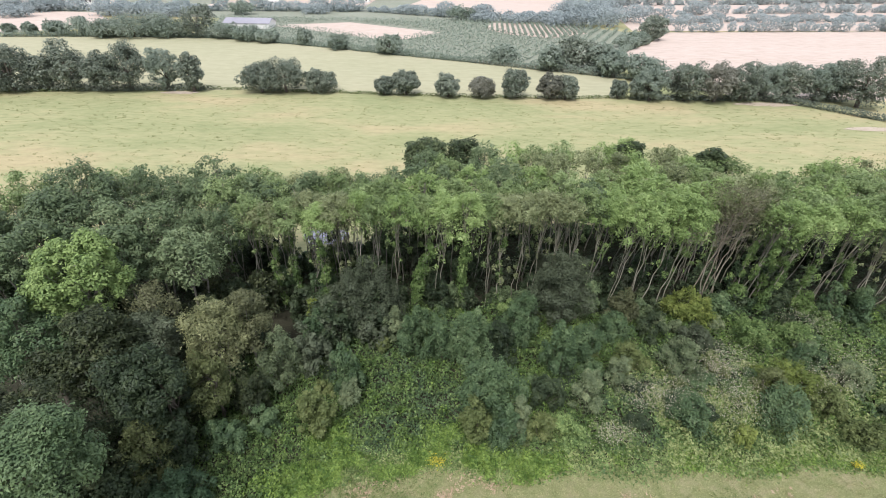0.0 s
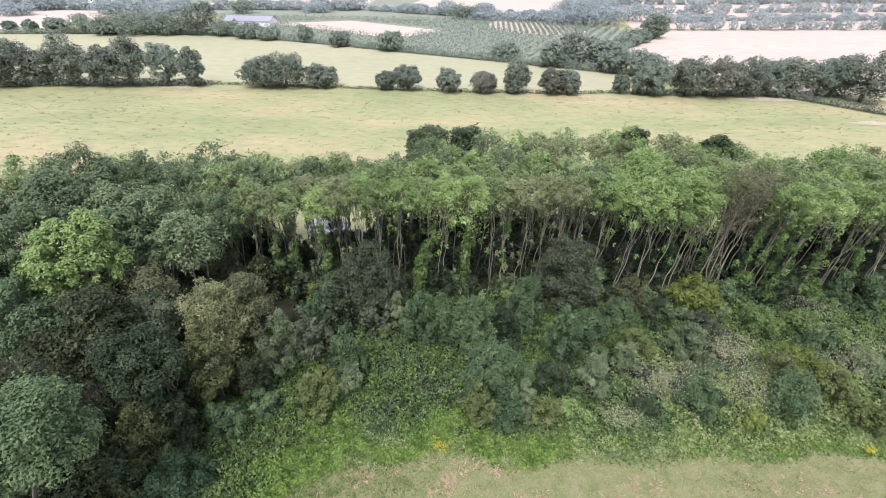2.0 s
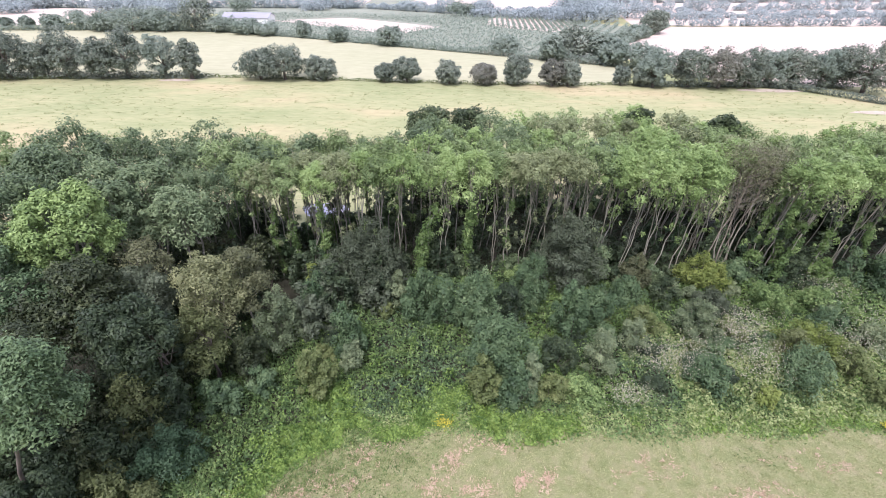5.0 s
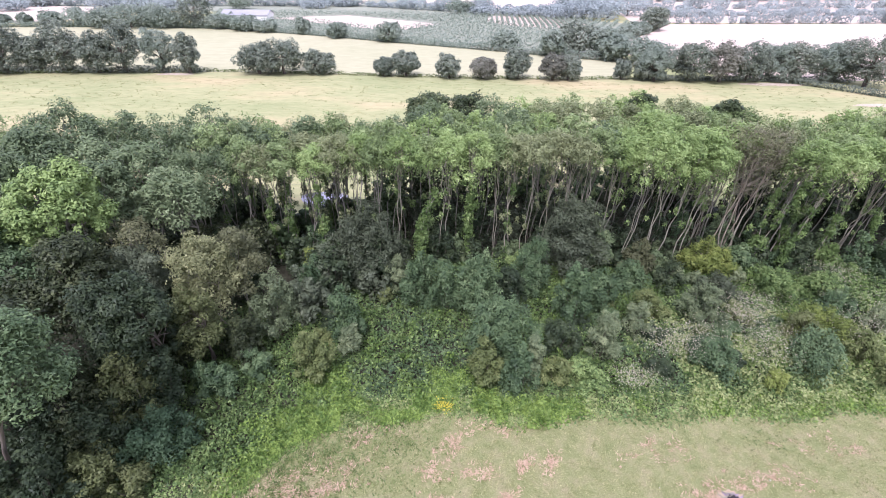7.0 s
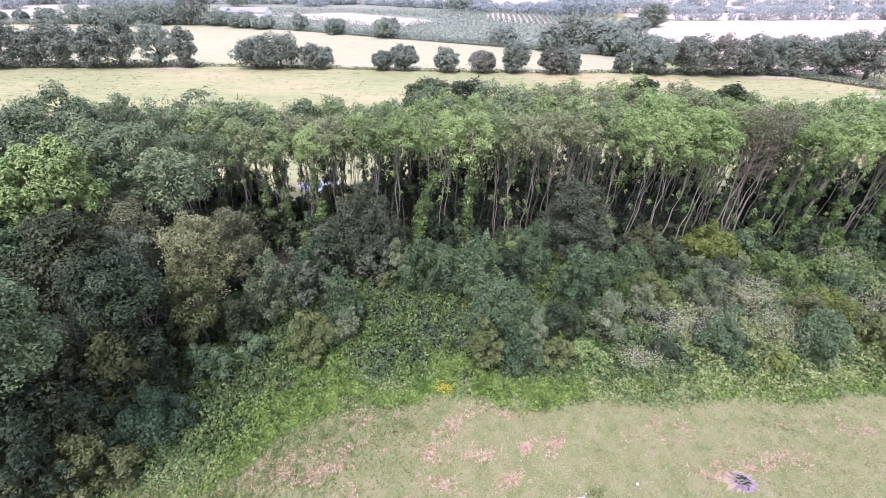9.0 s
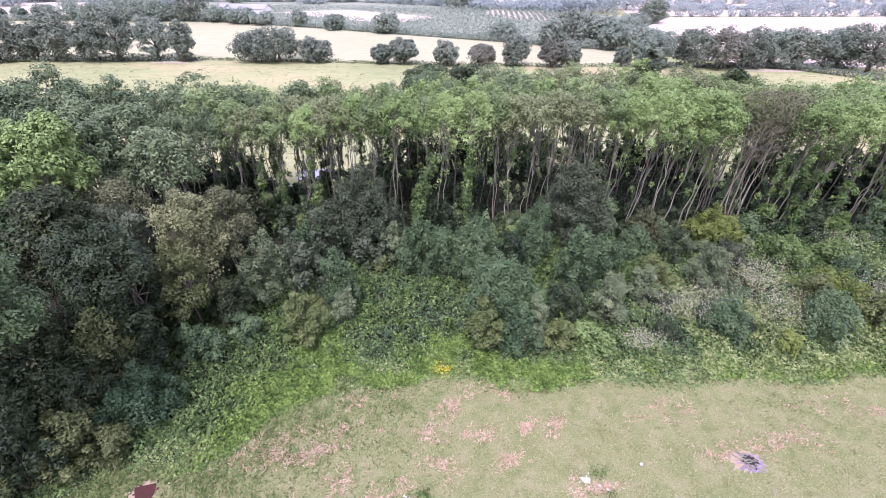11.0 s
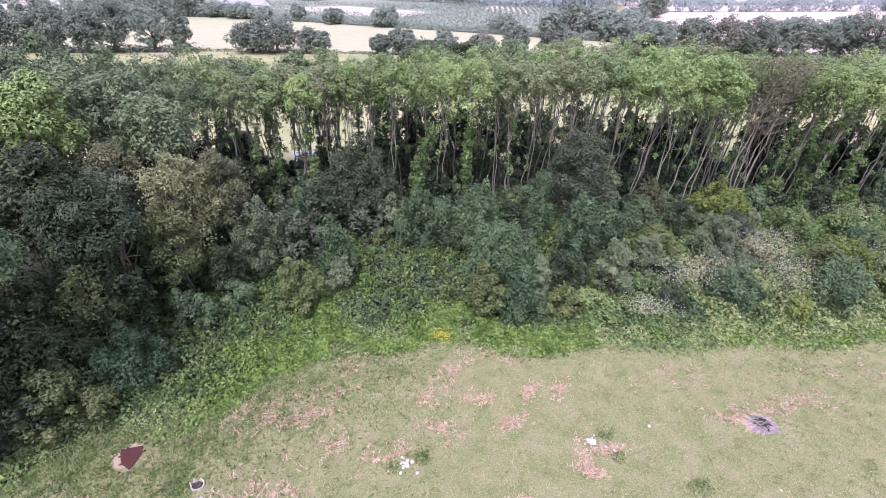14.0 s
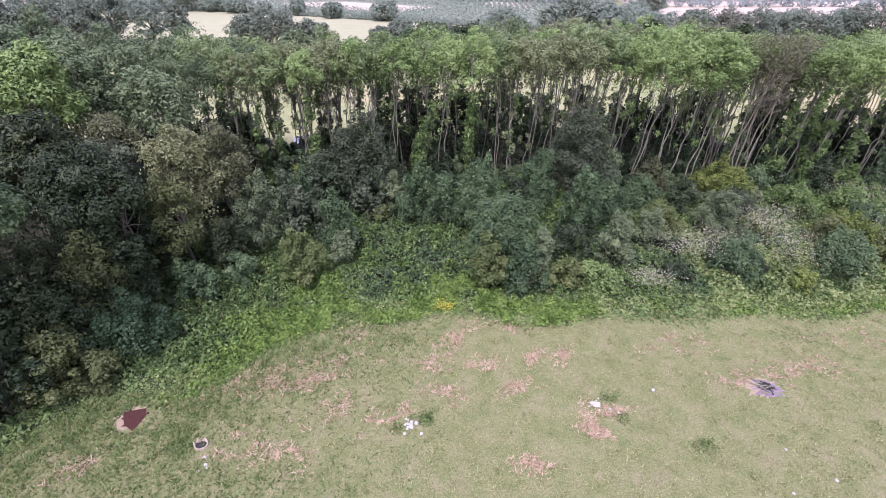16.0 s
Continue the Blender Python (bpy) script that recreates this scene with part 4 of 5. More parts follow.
cover("pale_grass", 60000, 13, 52, 0.6, 10, PALE_GRASS, 0.2, "pale olive grass and weeds in the scrub", 0.9, (-0.1, 2))
cover("weeds", 40000, -14, 46, 3.0, 18, NETTLE, 0.17, "scattered lighter green weeds in the scrub", 1.0, (0.3, 2))
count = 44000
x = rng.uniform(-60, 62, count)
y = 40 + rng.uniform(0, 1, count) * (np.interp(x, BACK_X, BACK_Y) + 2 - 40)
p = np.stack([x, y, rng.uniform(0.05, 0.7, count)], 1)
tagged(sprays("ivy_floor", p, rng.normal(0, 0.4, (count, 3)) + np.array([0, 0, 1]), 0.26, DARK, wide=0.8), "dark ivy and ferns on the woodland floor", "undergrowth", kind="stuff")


def flowers(spots, count, mat, leaf, label, name):
    per = count // len(spots)
    p = np.concatenate([np.stack([rng.normal(x, r * 1.5, per), rng.normal(y, r * 1.1, per), rng.uniform(0.75, 1.0, per) * z], 1) for x, y, z, r in spots])
    f = rng.normal(0, 0.5, p.shape) + np.array([0, -0.3, 1])
    return tagged(sprays(name, p, f, rng.uniform(0.6, 1.4, len(p)) * leaf, mat, wide=0.9), label, "flowers", kind="stuff")


flowers([(25.4, 32.6, 2.6, 0.9), (23.6, 31.2, 2.6, 0.7), (16.6, 27.8, 2.3, 0.8), (18.4, 28.8, 2.5, 0.8), (23.0, 27.2, 2.3, 0.9), (24.3, 28.9, 2.5, 0.8), (32.4, 30.2, 2.3, 0.9), (37.0, 33.0, 2.0, 1.3), (13.0, 25.0, 1.5, 0.6), (36, 38, 2.2, 1.0)],
        8000, FLOWER, 0.06, "pale fluffy seed heads over the scrub", "seed_heads")
flowers([(-0.5, 22.9, 0.55, 0.26), (30.8, 23.2, 0.45, 0.15)], 260, GOLD, 0.08, "small yellow flowers at the lawn edge", "ragwort_flowers")

# ---- lawn ----
def tufts(count, x0, x1, depth, per, spread):
    """Places of grass blades in tufts over the lawn, from the scrub's edge towards the south."""
    x = rng.uniform(x0, x1, count)
    y = edge(x) + 0.5 - rng.uniform(0, 1, count) ** 1.1 * depth
    x, y = np.repeat(x, per), np.repeat(y, per)
    x, y = x + rng.normal(0, spread, len(x)), y + rng.normal(0, spread, len(x))
    clear = (np.hypot(x + 15.2, y - 14.4) > 0.75) & (np.hypot(x + 11.4, y - 12.95) > 0.45) & (np.hypot(x - 16.1, y - 16.6) > 0.9)
    return np.stack([x[clear], y[clear], np.zeros(clear.sum())], 1)


p = tufts(7600, -28, 2, 12, 11, 0.13)
keep = rng.uniform(0, 1, len(p)) < np.clip((1 - p[:, 0]) / 12, 0, 1) * np.clip(np.maximum(1.25 - (edge(p[:, 0]) - p[:, 1]) / 6.5, (14 - p[:, 1]) / 6), 0.15, 1)
p = p[keep]
tagged(blades("long_grass", p, rng.uniform(0.06, 0.18, len(p)), LUSH, 0.9, 0.09), "longer lush green grass along the shrubs", "grass", kind="stuff")
p = tufts(15000, -24, 40, 18, 9, 0.1)
tagged(blades("grass", p, rng.uniform(0.03, 0.11, len(p)), GRASS, 1.0, 0.06), "short green grass blades on the lawn", "grass", kind="stuff")
# centre, half width and turn of each bleached patch
SPOTS = [(1.5, 18.2, 0.55, 0), (4.4, 18.8, 0.4, 60), (6.1, 18.7, 0.35, 70), (-1.3, 18.2, 0.6, 20), (-0.4, 16.2, 0.5, 0), (-0.1, 19.8, 0.7, 80), (0.6, 20.8, 0.7, 40), (-7.4, 18.6, 1.1, 35), (-6.4, 17.6, 0.8, 20), (-9.7, 17.6, 0.6, 30), (-8.9, 16.5, 0.6, 0),
         (-7.6, 16.8, 0.5, 10), (-5.0, 20.6, 0.9, 30), (-11.4, 16.4, 0.7, 40), (-5.6, 15.4, 0.5, 60), (-3.1, 14.5, 0.55, 35), (-9.2, 13.2, 0.9, 10), (-7.6, 12.8, 0.7, 0), (6.6, 14.6, 0.5, 80), (6.6, 13.9, 0.4, 0), (13.2, 20.0, 1.2, 5), (20.0, 18.3, 0.8, 0),
         (14.9, 17.2, 0.6, 20), (17.4, 17.9, 0.6, 0), (3.2, 16.6, 0.5, 30), (-16.3, 11.9, 0.45, 20), (3.4, 12.2, 0.35, 0), (7.6, 15.1, 0.35, 0), (24, 20, 1.2, 0), (2.6, 21.4, 0.9, 0)]
some = []
for a, b, r, turn in SPOTS:
    ca, sa = math.cos(radians(turn)), math.sin(radians(turn))
    for q in range(20):
        u, w = rng.normal(0, r * 1.1), rng.normal(0, r * 0.6)
        g = rng.uniform(0.04, 0.2)
        k = int(10 + 75 * g)
        e, h = u + rng.normal(0, g * 1.5, k), w + rng.normal(0, g * 0.7, k)
        some.append(np.stack([a + e * ca - h * sa, b + e * sa + h * ca, np.full(k, 0.02)], 1))
p = np.concatenate(some)
p = p[p[:, 1] < edge(p[:, 0]) + 0.5]
tagged(blades("dry_grass", p, rng.uniform(0.03, 0.10, len(p)), DRY, 1.5, 0.065), "reddish straw-coloured dead grass patches", "grass", kind="stuff")
# weeds beside the stones and a few yellow-green tufts
p, d = [], []
for x, y, r, n in ((-1.35, 14.55, 0.26, 420), (-2.7, 14.0, 0.2, 160), (7.9, 15.9, 0.25, 240), (11.4, 13.15, 0.3, 300), (-12.2, 12.8, 0.45, 420), (8.1, 14.7, 0.2, 120), (-3.4, 19.9, 0.3, 160), (20.5, 20.8, 0.8, 300)):
    p.append(np.stack([rng.normal(x, r, n), rng.normal(y, r * 0.8, n), np.abs(rng.normal(0.03, 0.06, n))], 1))
p = np.concatenate(p)
tagged(sprays("lawn_weeds", p, rng.normal(0, 0.5, p.shape) + np.array([0, 0, 0.8]), rng.uniform(0.05, 0.12, len(p)), LUSH, wide=0.8), "low green weeds in the mown grass", "weeds", kind="stuff")


def stone(name, x, y, size, mat, label, parent=None, z=0.0, group=""):
    bm = bmesh.new()
    bmesh.ops.create_icosphere(bm, subdivisions=2, radius=size)
    for q in bm.verts:
        q.co *= 1 + 0.35 * noise.noise(q.co * (1.6 / size) + Vector((x, y, 0)))
        q.co.z *= 0.6
    me = bpy.data.meshes.new(name)
    bm.to_mesh(me)
    bm.free()
    me.materials.append(mat)
    ob = new(name, me)
    if parent:
        ob.parent = parent
        ob.location = (x, y, z)
    else:
        ob.location = (x, y, size * 0.3)
        tagged(ob, label, "stone", group)
    return ob


def stone_heap(x, y, count, spread, label):
    root = tagged(new("stone_heap"), label, "stones")
    root.location = (x, y, 0)
    for k in range(count):
        stone("stone", rng.normal(0, spread), rng.normal(0, spread), rng.uniform(0.045, 0.12), CHALK, "", root, 0.05)


stone_heap(-2.1, 14.2, 15, 0.12, "small heap of white chalk stones on grass")
stone_heap(7.0, 15.45, 17, 0.16, "small heap of white chalk stones on grass")
for x, y, s in ((10.25, 16.45, 0.1), (-2.3, 13.72, 0.08), (-1.52, 13.72, 0.08), (7.68, 15.2, 0.08), (8.03, 14.96, 0.09), (-11.0, 12.4, 0.09), (-10.8, 12.05, 0.08), (-10.7, 11.9, 0.05), (-10.95, 11.75, 0.05), (14.0, 10.9, 0.07), (16.2, 11.5, 0.08), (14.95, 13.0, 0.07), (12.2, 17.4, 0.04), (19.0, 18.0, 0.05)):
    stone("stone", x, y, s, CHALK, "single pale stone lying in the grass", group="loose stones")


def ring(name, x, y, rx, ry, z, mat, parent=None, count=22, wob=0.2):
    v = [(x, y, z + 0.03)] + [(x + math.cos(2 * math.pi * k / count) * rx * (1 + wob * noise.noise((k * 0.9, x, y))),
                               y + math.sin(2 * math.pi * k / count) * ry * (1 + wob * noise.noise((k * 0.9, y, x))), z) for k in range(count)]
    return solid(name, v, [(0, 1 + k, 1 + (k + 1) % count) for k in range(count)], mat, parent)


# fire place
fire = tagged(new("fire_pit"), "burnt-out bonfire patch with grey ash and charred sticks", "fire pit")
fire.location = (16.15, 16.6, 0)
ring("scorched_rim", -0.15, 0.05, 1.0, 0.75, 0.012, SCUFF, fire, 40, 0.7)
ring("ash_bed", 0, 0, 0.75, 0.58, 0.022, ASHES, fire, 40, 0.7)
ring("char_bed", 0.05, 0.1, 0.45, 0.3, 0.04, CHAR, fire, 30, 0.7)
for k in range(18):
    g, r = rng.uniform(0, 6.28), rng.uniform(0.05, 0.6)
    c = np.array([math.cos(g) * r, math.sin(g) * r, 0.1])
    d = np.array([rng.normal(), rng.normal(), rng.normal(0, 0.15)])
    d *= rng.uniform(0.12, 0.36) / np.linalg.norm(d)
    v, f = [], []
    tube(wander(c - d, c + d, 4, 0.02), [0.025, 0.03, 0.022, 0.012], 5, v, f)
    solid("stick", v, f, BARK_PALE if k % 3 else CHAR, fire)

# dug hole: dark soil between crumbling edges
hole = tagged(new("dug_hole"), "freshly dug patch of dark red soil with pale rim", "hole")
hole.location = (-15.3, 14.4, 0)
ring("rim", -0.2, 0.12, 0.72, 0.74, 0.012, SCUFF, hole, 26, 0.5)
CUT = [(-0.6, 0.38), (-0.3, 0.48), (0.33, 0.65), (0.5, 0.3), (0.52, -0.05), (0.4, -0.68), (0.1, -0.5), (-0.12, -0.4), (-0.4, 0.0)]
v = [(0.05, 0.05, 0.062)] + [(x, y, 0.07) for x, y in CUT]
solid("soil", v, [(0, 1 + k, 1 + (k + 1) % len(CUT)) for k in range(len(CUT))][::-1], REDSOIL, hole)
for k in range(22):
    x, y = CUT[int(rng.integers(0, len(CUT)))]
    stone("clod", x * rng.uniform(1.0, 1.25) - 0.05, y * rng.uniform(1.0, 1.2) + 0.04, rng.uniform(0.03, 0.07), SCUFF if k % 3 else REDSOIL, "", hole, 0.03)
# hollow stump
stump = tagged(new("tree_stump"), "hollow tree stump with dark core and pale bleached rim", "stump")
stump.location = (-11.4, 13.0, 0)
v, f = [], []
for k in range(14):
    g = 2 * math.pi * k / 14
    w = max(0.05, 0.16 + 0.3 * noise.noise((k * 0.9, 1, 2)))
    out = 0.33 * (1 + 0.35 * noise.noise((k * 0.7, 4, 2)))
    for rad, z in ((out, 0.0), (out * 0.95, w), (out * 0.8, w * 0.9), (out * 0.74, 0.04)):
        v.append((math.cos(g) * rad, math.sin(g) * rad * 0.85, z))
for k in range(14):
    for j in range(3):
        a, b = 4 * k + j, 4 * ((k + 1) % 14) + j
        f.append((a, b, b + 1, a + 1))
solid("shell", v, f, BARE, stump)
# dark disc set in the bottom of the hollow
ring("core", 0, 0, 0.29, 0.25, 0.05, CHAR, stump, 14, 0.05)

# ---- hedgerow trees beyond the pasture ----
def field_tree(x, y, high, radius, mat, label, group, leaves=1500, leaf=0.5, low=0.12):
    root = tagged(new("hedgerow_tree"), label, "tree", group)
    root.location = (x, y, 0)
    c, r = clumps((0, 0, high * (0.5 + low * 0.5)), radius * 0.95, high * (0.5 - low * 0.5) - 0.5 * max(0.7, radius * 0.2), 60, max(0.8, radius * 0.25), -0.98)
    c[:, 2] = np.clip(c[:, 2], high * low + r * 0.4, high - r * 0.5)
    v, f = [], []
    line = wander((0, 0, -0.1), (0, 0, high * 0.6), 5, 0.12)
    tube(line, [0.05 * high * (1 - 0.18 * i) for i in range(5)], 6, v, f)
    for q in range(0, len(c), 4):
        tube(wander(line[2], c[q], 3, 0.15), [0.016 * high, 0.011 * high, 0.004 * high], 4, v, f)
    solid("trunk", v, f, BARK_DARK, root)
    leaves = int(leaves * 1.5)
    p, d = crown_leaves(c, r, leaves, 0.9, 0.4)
    sprays("crown", p, d, rng.uniform(0.7, 1.3, leaves) * leaf, mat, root, wide=0.85)
    return root


ROW_A = [(-113.6, 129, 12, 7.4), (-100, 131, 12.3, 6.4), (-91, 131, 10.3, 5.3), (-84.8, 132, 12.3, 6), (-75.2, 133, 10.7, 4.6), (-68, 132, 10, 3.8), (-43.5, 133, 8.6, 6), (-50, 132.7, 7.6, 5.5),
         (-34, 133, 6.1, 4.4), (-17, 131.8, 4.7, 2.7), (-11, 132, 6.7, 3.8), (0, 130.5, 6, 3.6), (9.1, 130.5, 5.6, 3.6), (17.8, 130.5, 7.4, 4), (27, 130, 6.6, 3.6), (31, 130, 6.2, 3.4), (45.5, 132, 5, 2)]
ROW_B = [(53.2, 130, 8.8, 4.4), (62.6, 131, 10, 5.7), (70.4, 130.4, 9.7, 5.9), (78, 132, 10.2, 5.5), (84, 133, 9.8, 5), (90.2, 133, 9.5, 5.3), (98, 132.5, 9.8, 5.2), (103, 134, 10.5, 4.5), (105.7, 127, 12.4, 7.2), (51, 131.5, 5.2, 3),
         (-126, 128, 11.5, 7), (-138, 127, 12, 7.5), (-150, 126, 11, 7), (-120, 131, 10, 6), (-107, 132, 9, 5)]
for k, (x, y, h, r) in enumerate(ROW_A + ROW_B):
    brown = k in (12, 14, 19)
    field_tree(x, y, h, r * 0.97, (MID_BROWN if brown else HAZY_GREEN if k in (4, 17, 21, 23) else HALF_HAZY_OAK), "hedgerow tree with " + ("brownish" if brown else "grey-green" if k in (4, 17, 21, 23) else "dark green") + " rounded crown", "hedgerow trees",
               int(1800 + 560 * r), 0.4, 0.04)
ROW_C = [(33, 166.6, 8, 4.6), (19.3, 179, 5.9, 5.3), (43.3, 171, 10.5, 7.6), (49.6, 166, 9.1, 4.6), (51.4, 159.4, 7.7, 4.6), (59.8, 155, 7.2, 6.1), (-22, 193, 6.7, 5.3), (-43, 201.4, 5.7, 4.4), (-58.6, 211, 6.3, 3),
         (-75, 215, 4.5, 4.7), (-85, 220, 5.3, 7.2), (-108.8, 227.5, 13.9, 7.2), (-124, 226, 8, 8.6), (-135.7, 224.5, 8.8, 9.8), (-147.3, 223, 6.9, 7.3), (-96.8, 225.4, 5.8, 6.1), (92.3, 239, 10.3, 7.1), (75, 217, 4.4, 5.3), (82, 226, 5, 5)]
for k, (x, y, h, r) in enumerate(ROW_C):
    m = HALF_HAZY_OAK if k in (2, 11, 16) else HAZY_GREEN
    field_tree(x, y, h, r, m, "hedge tree with " + {HALF_HAZY_OAK: "dark green", HAZY_GREEN: "grey-green"}[m] + " crown beside the orchard", "orchard hedge trees", 1700, 0.7, 0.02)
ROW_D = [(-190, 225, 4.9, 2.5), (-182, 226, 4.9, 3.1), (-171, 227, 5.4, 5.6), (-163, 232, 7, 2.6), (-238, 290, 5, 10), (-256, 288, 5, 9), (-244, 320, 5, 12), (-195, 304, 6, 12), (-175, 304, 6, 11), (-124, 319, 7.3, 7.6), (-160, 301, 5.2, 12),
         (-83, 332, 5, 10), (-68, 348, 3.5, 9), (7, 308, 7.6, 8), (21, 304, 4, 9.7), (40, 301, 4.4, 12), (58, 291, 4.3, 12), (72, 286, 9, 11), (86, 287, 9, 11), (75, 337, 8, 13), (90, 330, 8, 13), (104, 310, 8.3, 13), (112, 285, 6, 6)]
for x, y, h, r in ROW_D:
    field_tree(x, y, h, r, HAZY_GREEN if r < 9 else HAZY_OAK, "distant field tree with a haze-paled green crown", "distant trees", 900, 0.95, 0.05)


def hedge(name, points, high, wide, mat, per, leaf, label):
    """A low hedge along a line."""
    p = []
    for (ax, ay), (bx, by) in zip(points, points[1:]):
        n = int(math.hypot(bx - ax, by - ay) * per)
        g = rng.uniform(0, 1, n)
        q = np.stack([ax + (bx - ax) * g, ay + (by - ay) * g, np.zeros(n)], 1)
        d = unit(rng.normal(size=(n, 3)))
        h = high * (0.65 + 0.5 * np.abs(np.sin(q[:, 0] * 0.37) * np.cos(q[:, 0] * 0.17 + q[:, 1] * 0.11)))
        q[:, :2] += d[:, :2] * wide
        q[:, 2] = h * (0.5 + 0.5 * d[:, 2])
        p.append(q)
    p = np.concatenate(p)
    f = rng.normal(0, 0.5, p.shape) + np.array([0, -0.3, 0.8])
    return tagged(sprays(name, p, f, rng.uniform(0.7, 1.3, len(p)) * leaf, mat, wide=0.8), label, "hedge", kind="stuff")


hedge("hedge_pasture", [(-150, 127), (-116, 128), (-65, 135), (-29, 133), (9, 130.5), (34, 131), (47, 133), (75, 132)], 0.9, 0.9, OLIVE, 26, 0.35, "low rough hedge along the pasture")
hedge("thicket", [(-158, 126), (-116, 129.5), (-66, 133.5)], 1.8, 1.6, HALF_HAZY_OAK, 50, 0.45, "dark thicket beneath hedgerow trees")
hedge("thicket_east", [(50, 131.5), (76, 132), (106, 132.5)], 1.5, 1.5, HALF_HAZY_OAK, 50, 0.45, "dark thicket beneath hedgerow trees")
hedge("hedge_corner", [(82, 133), (92, 128), (98, 121), (104, 114), (125, 92)], 2.2, 1.4, HALF_HAZY_OAK, 90, 0.35, "dense green hedge bordering the pasture")
hedge("hedge_orchard", [(-191, 220), (-139, 226), (-97, 225), (-53, 208), (-20, 192), (7, 180), (38, 165), (55, 157), (75, 140)], 2.4, 1.5, HAZY_GREEN, 60, 0.5, "haze-greyed green hedge between hay field and orchard")
hedge("hedge_corn", [(60, 172), (68, 203), (90, 235), (111, 268)], 2.5, 1.5, HAZY_GREEN, 36, 0.6, "hedge beside the corn field")
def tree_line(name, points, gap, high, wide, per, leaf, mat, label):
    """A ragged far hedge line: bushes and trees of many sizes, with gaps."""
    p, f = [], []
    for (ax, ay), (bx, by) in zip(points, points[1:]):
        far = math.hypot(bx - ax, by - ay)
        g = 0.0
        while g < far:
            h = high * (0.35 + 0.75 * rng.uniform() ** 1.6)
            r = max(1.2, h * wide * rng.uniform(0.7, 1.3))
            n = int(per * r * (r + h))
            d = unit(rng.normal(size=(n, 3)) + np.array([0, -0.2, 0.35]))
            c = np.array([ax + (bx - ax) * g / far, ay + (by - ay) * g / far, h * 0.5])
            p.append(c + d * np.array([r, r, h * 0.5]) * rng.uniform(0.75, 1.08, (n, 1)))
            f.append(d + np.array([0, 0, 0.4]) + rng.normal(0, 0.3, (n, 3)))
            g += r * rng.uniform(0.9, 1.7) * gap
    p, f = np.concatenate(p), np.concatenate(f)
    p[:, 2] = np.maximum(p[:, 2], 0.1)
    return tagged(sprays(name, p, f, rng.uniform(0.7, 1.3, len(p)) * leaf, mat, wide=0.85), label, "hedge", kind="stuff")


tree_line("tree_line_corn", [(118, 270), (180, 279), (236, 287), (420, 310)], 1.5, 9, 0.55, 10, 0.8, HAZY_OAK, "ragged line of trees behind the corn field")
tree_line("tree_line_b", [(120, 300), (160, 318), (370, 352)], 1.3, 5, 0.7, 9, 0.9, HAZY_OAK, "distant hedge line with trees")
tree_line("tree_line_c", [(120, 345), (200, 372), (440, 425)], 1.4, 8, 0.6, 7, 1.0, HAZY_OAK, "distant hedge line with trees")
tree_line("tree_line_d", [(130, 425), (260, 455), (640, 560)], 1.2, 9, 0.7, 6, 1.2, HAZY_OAK, "distant hedge line with trees")
tree_line("tree_line_e", [(-330, 222), (-195, 221)], 2.0, 6, 0.5, 12, 0.6, HAZY_OAK, "broken hedge below the stubble field")
tree_line("tree_line_f", [(-420, 325), (-260, 318), (-200, 330), (-60, 350), (20, 314), (60, 303)], 1.0, 8, 0.8, 7, 1.0, HAZY_OAK, "distant line of trees and hedges")
tree_line("tree_line_g", [(-560, 430), (-200, 420), (-60, 450), (110, 530), (300, 620), (700, 800)], 0.9, 12, 0.9, 1.8, 2.3, HAZY_OAK, "distant wood toward the skyline")
tree_line("tree_line_h", [(60, 318), (95, 345), (130, 420), (160, 520)], 0.8, 10, 0.8, 6, 1.1, HAZY_OAK, "distant wood beside the ripe field")
tree_line("tree_line_i", [(-160, 226), (-118, 228), (-95, 226)], 0.8, 9, 0.6, 12, 0.7, HAZY_GREEN, "haze-greyed green trees along the hay field")
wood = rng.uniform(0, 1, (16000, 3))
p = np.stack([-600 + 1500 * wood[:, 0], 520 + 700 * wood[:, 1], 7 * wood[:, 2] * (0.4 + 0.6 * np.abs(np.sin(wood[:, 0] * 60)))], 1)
tagged(sprays("far_woods", p, rng.normal(0, 0.6, p.shape) + np.array([0, -0.4, 0.7]), 4.0, HAZY_OAK, wide=0.8), "far woods toward the horizon", "woods", kind="stuff")

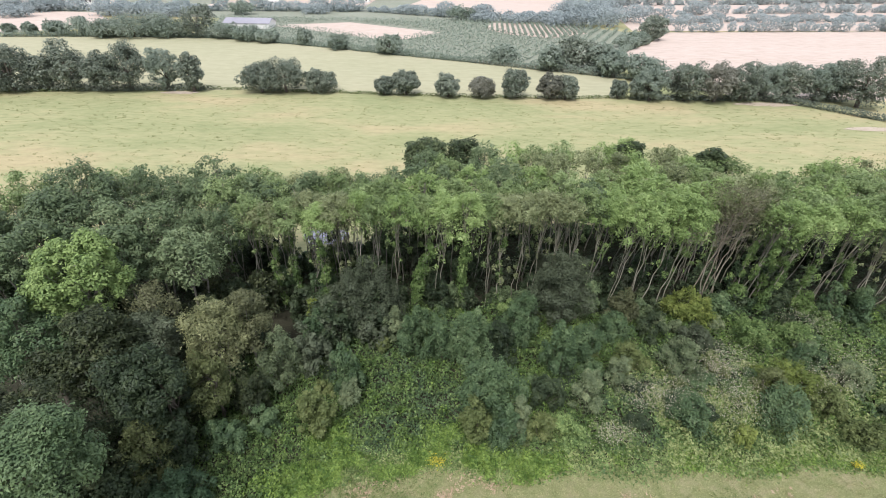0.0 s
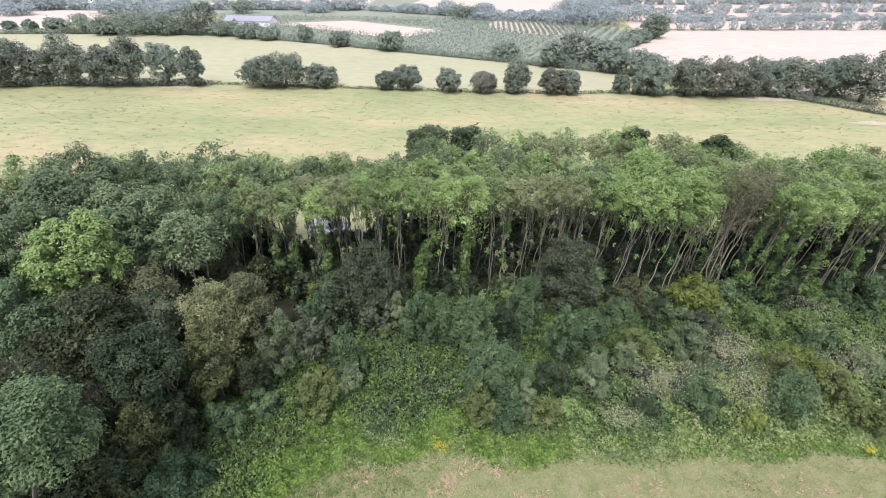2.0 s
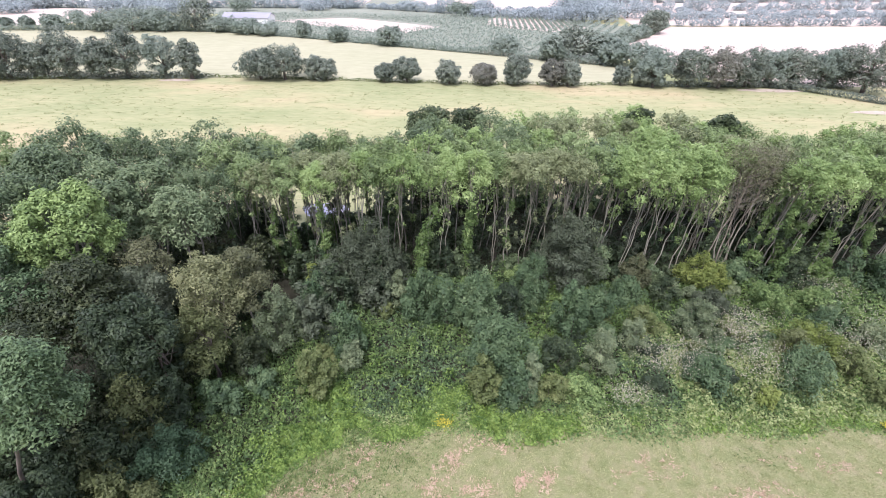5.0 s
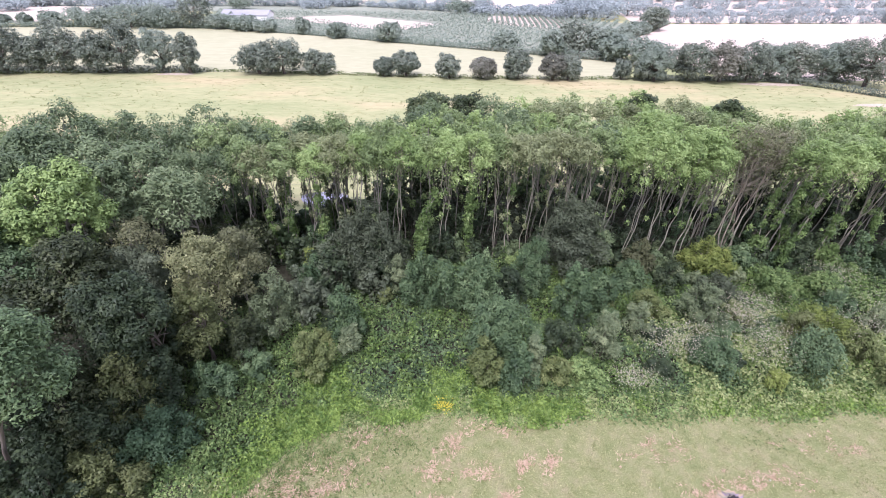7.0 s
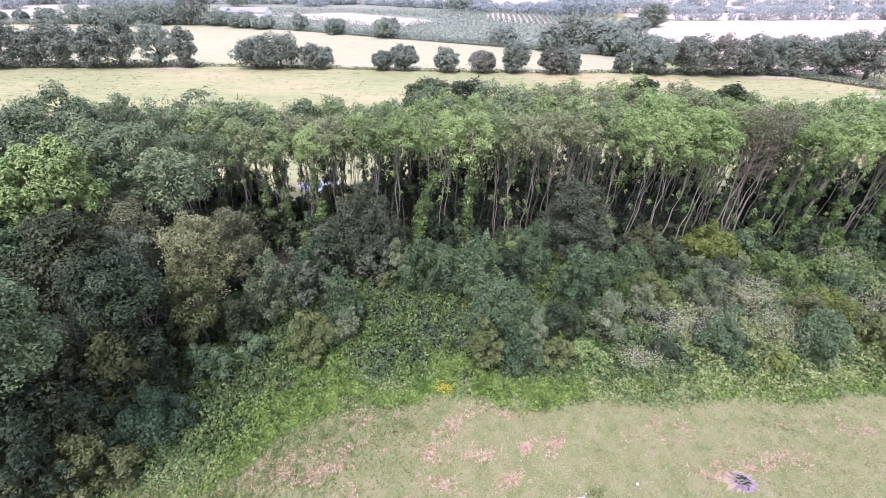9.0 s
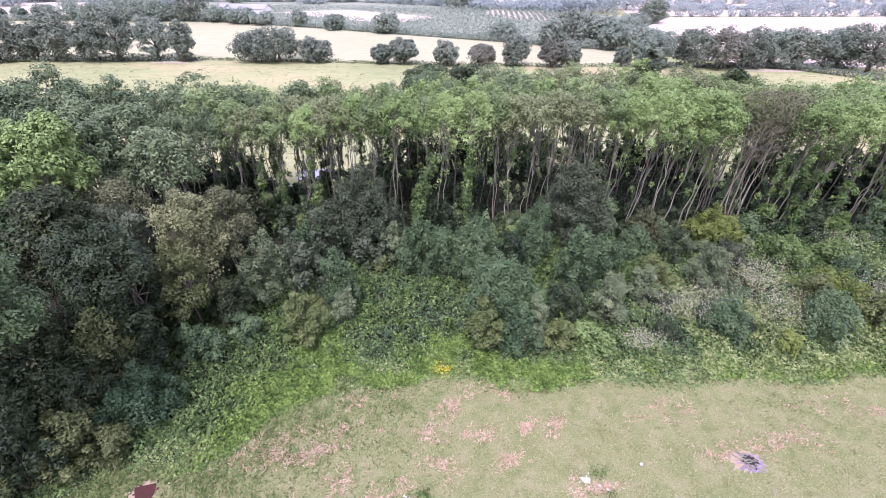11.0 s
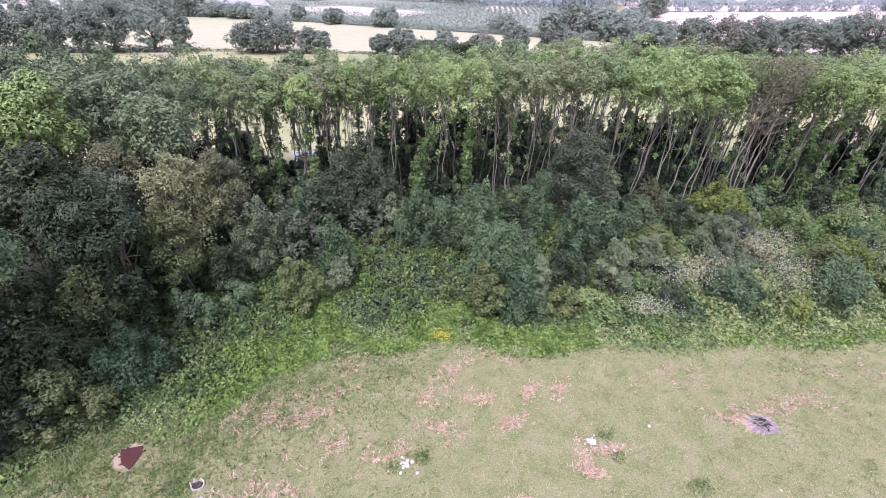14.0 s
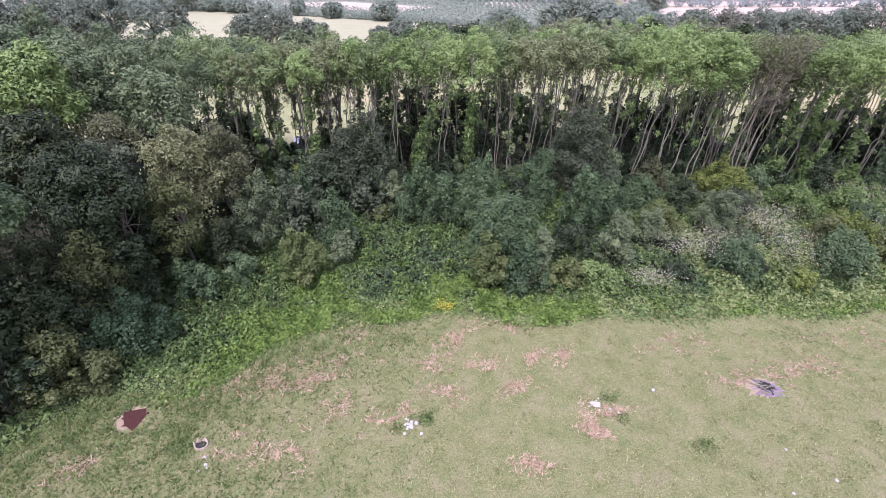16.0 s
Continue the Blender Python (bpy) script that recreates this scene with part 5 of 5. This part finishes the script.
def building(name, x, y, wide, deep, high, roof, turn, walls, tiles, label, windows=3):
    """A house or barn: walls, pitched roof with eaves, chimney, windows and a door."""
    root = tagged(new(name), label, "building")
    root.matrix_world = pose(x, y, 0, 0, 0, turn)
    a, b = wide / 2, deep / 2
    v = [(-a, -b, 0), (a, -b, 0), (a, b, 0), (-a, b, 0), (-a, -b, high), (a, -b, high), (a, b, high), (-a, b, high), (-a, 0, high + roof), (a, 0, high + roof)]
    solid("wall", v, [(0, 1, 5, 4), (1, 2, 6, 9, 5), (2, 3, 7, 6), (3, 0, 4, 8, 7)], walls, root)
    e, t = 0.4, 0.18
    v = []
    for z in (0.0, t):
        v += [(-a - e, -b - e, high - 0.2 + z), (a + e, -b - e, high - 0.2 + z), (a + e, 0, high + roof + 0.05 + z), (-a - e, 0, high + roof + 0.05 + z), (a + e, b + e, high - 0.2 + z), (-a - e, b + e, high - 0.2 + z)]
    solid("roof", v, [(6, 7, 8, 9), (9, 8, 10, 11), (3, 2, 1, 0), (5, 4, 2, 3), (0, 1, 7, 6), (4, 5, 11, 10), (1, 2, 8, 7), (2, 4, 10, 8), (3, 0, 6, 9), (5, 3, 9, 11)], tiles, root)
    for k in range(windows):
        q = -a + wide * (k + 0.5) / windows
        for z in ((0.9, 3.4) if high > 4 else (0.9,)):
            v = [(q + dx * 0.5, -b - dy, z + dz * 1.1) for dy in (0.0, 0.06) for dx in (-1, 1) for dz in (0, 1)]
            solid("window", v, [(4, 6, 7, 5), (0, 1, 3, 2), (0, 4, 5, 1), (2, 3, 7, 6), (1, 5, 7, 3), (0, 2, 6, 4)], PANE, root)
    if windows > 2:
        v = [(-a * 0.5 + dx, dy, high + roof * 0.6 + dz) for dx in (-0.4, 0.4) for dy in (-0.3, 0.3) for dz in (0, roof * 0.4 + 1.0)]
        solid("chimney", v, [(0, 1, 3, 2), (4, 6, 7, 5), (0, 4, 5, 1), (2, 3, 7, 6), (1, 5, 7, 3)], tiles, root)
    return root


building("barn", -99, 262, 22, 12, 2.6, 1.6, 2, RENDER, FILM, "low farm shed with grey sheet roof and white front", 0)
building("house", -249, 341, 11, 8, 4.8, 3.0, 12, RENDER, ROOF, "white house with clay tile roof among trees")
building("house", -232, 346, 9, 7, 4.8, 2.8, -8, RENDER, ROOF, "white house with clay tile roof among trees")
building("house", -129, 388, 14, 8, 4.8, 2.6, 5, RENDER, ROOF, "white house with clay tile roof behind trees")
building("house", -68, 420, 12, 8, 4.8, 2.8, 0, RENDER, ROOF, "white house with clay tile roof behind trees")

# vine rows on pale ground
VINES = [(18, 270), (25, 297), (72, 291), (68, 258), (47, 240), (30, 250)]
patch("field_vines", VINES, 0.07, STRAW, "pale bare ground between vine rows")
p = []
for k in range(26):
    q = 14 + k * 2.7
    a = np.linspace(0, 1, 400)
    x, y = q + 5 * a, 232 + 66 * a
    ok = inside(VINES, x, y)
    x, y = np.repeat(x[ok], 3), np.repeat(y[ok], 3)
    p.append(np.stack([x + rng.normal(0, 0.25, len(x)), y + rng.normal(0, 0.25, len(x)), rng.uniform(0.2, 1.4, len(x))], 1))
p = np.concatenate(p)
tagged(sprays("vines", p, rng.normal(0, 0.5, p.shape) + np.array([0, -0.3, 0.6]), 0.5, HAZY_GREEN, wide=0.8), "trained rows of haze-greyed green vines", "vines", kind="stuff")

# post fence below the orchard hedge
fence = tagged(new("fence"), "weathered wooden post and wire fence by the orchard", "fence")
for k in range(34):
    g = k / 33
    x, y = 8 + 46 * g, 177.5 - 21.5 * g
    v, f = [], []
    tube([(x, y, -0.1), (x, y, 1.35)], [0.09, 0.08], 5, v, f)
    solid("post", v, f, BARK_PALE, fence)
for z in (0.6, 1.15):
    v, f = [], []
    tube([(8, 177.5, z), (31, 166.75, z - 0.03), (54, 156, z)], [0.02, 0.02, 0.02], 4, v, f)
    solid("wire", v, f, BARK_DARK, fence)

# orchard rows
p = []
turn = radians(-24)
for i in range(60):
    for j in range(110):
        u, w = (i - 30) * 4.6, (j - 55) * 2.3
        p.append((-5 + u * math.cos(turn) - w * math.sin(turn), 245 + u * math.sin(turn) + w * math.cos(turn)))
p = np.array(p)
keep = inside(ORCH, p[:, 0], p[:, 1]) & ~inside(PALE, p[:, 0], p[:, 1]) & ~inside(VINES, p[:, 0], p[:, 1]) & (np.hypot(p[:, 0] + 99, p[:, 1] - 262) > 14)
p = p[keep]
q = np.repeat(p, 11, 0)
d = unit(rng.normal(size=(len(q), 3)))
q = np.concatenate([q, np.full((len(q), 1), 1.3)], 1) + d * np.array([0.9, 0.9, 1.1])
tagged(sprays("orchard_rows", q, d + np.array([0, 0, 0.5]), 0.7, HAZY_GREEN, wide=0.8), "rows of small haze-greyed green fruit trees", "orchard", kind="stuff")

# tussocks and bare earth in the pasture
count = 2600
x = rng.uniform(-130, 100, count)
y = rng.uniform(62, 128, count)
k = 9
q = np.repeat(np.stack([x, y, np.zeros(count)], 1), k, 0) + np.stack([rng.normal(0, 0.35, count * k), rng.normal(0, 0.15, count * k), np.zeros(count * k)], 1)
tagged(blades("tussocks", q, rng.uniform(0.12, 0.3, len(q)), GRASS, 0.6, 0.09), "dark grass tussocks dotted over the pasture", "grass", kind="stuff")
ring_a = ring("ground_bare_a", 83, 128.4, 8, 1.9, 0.04, BARE, None, 26, 0.5)
tagged(ring_a, "bare pale earth in a field gateway", "ground", kind="structure")
ring_b = ring("ground_bare_b", 97, 108, 7.5, 1.5, 0.04, BARE, None, 26, 0.5)
tagged(ring_b, "bare pale earth beside the hedge", "ground", kind="structure")
ring_c = ring("ground_bare_c", -71, 130.5, 5, 1.6, 0.04, BARE, None, 26, 0.5)
tagged(ring_c, "bare pinkish earth under hedgerow trees", "ground", kind="structure")
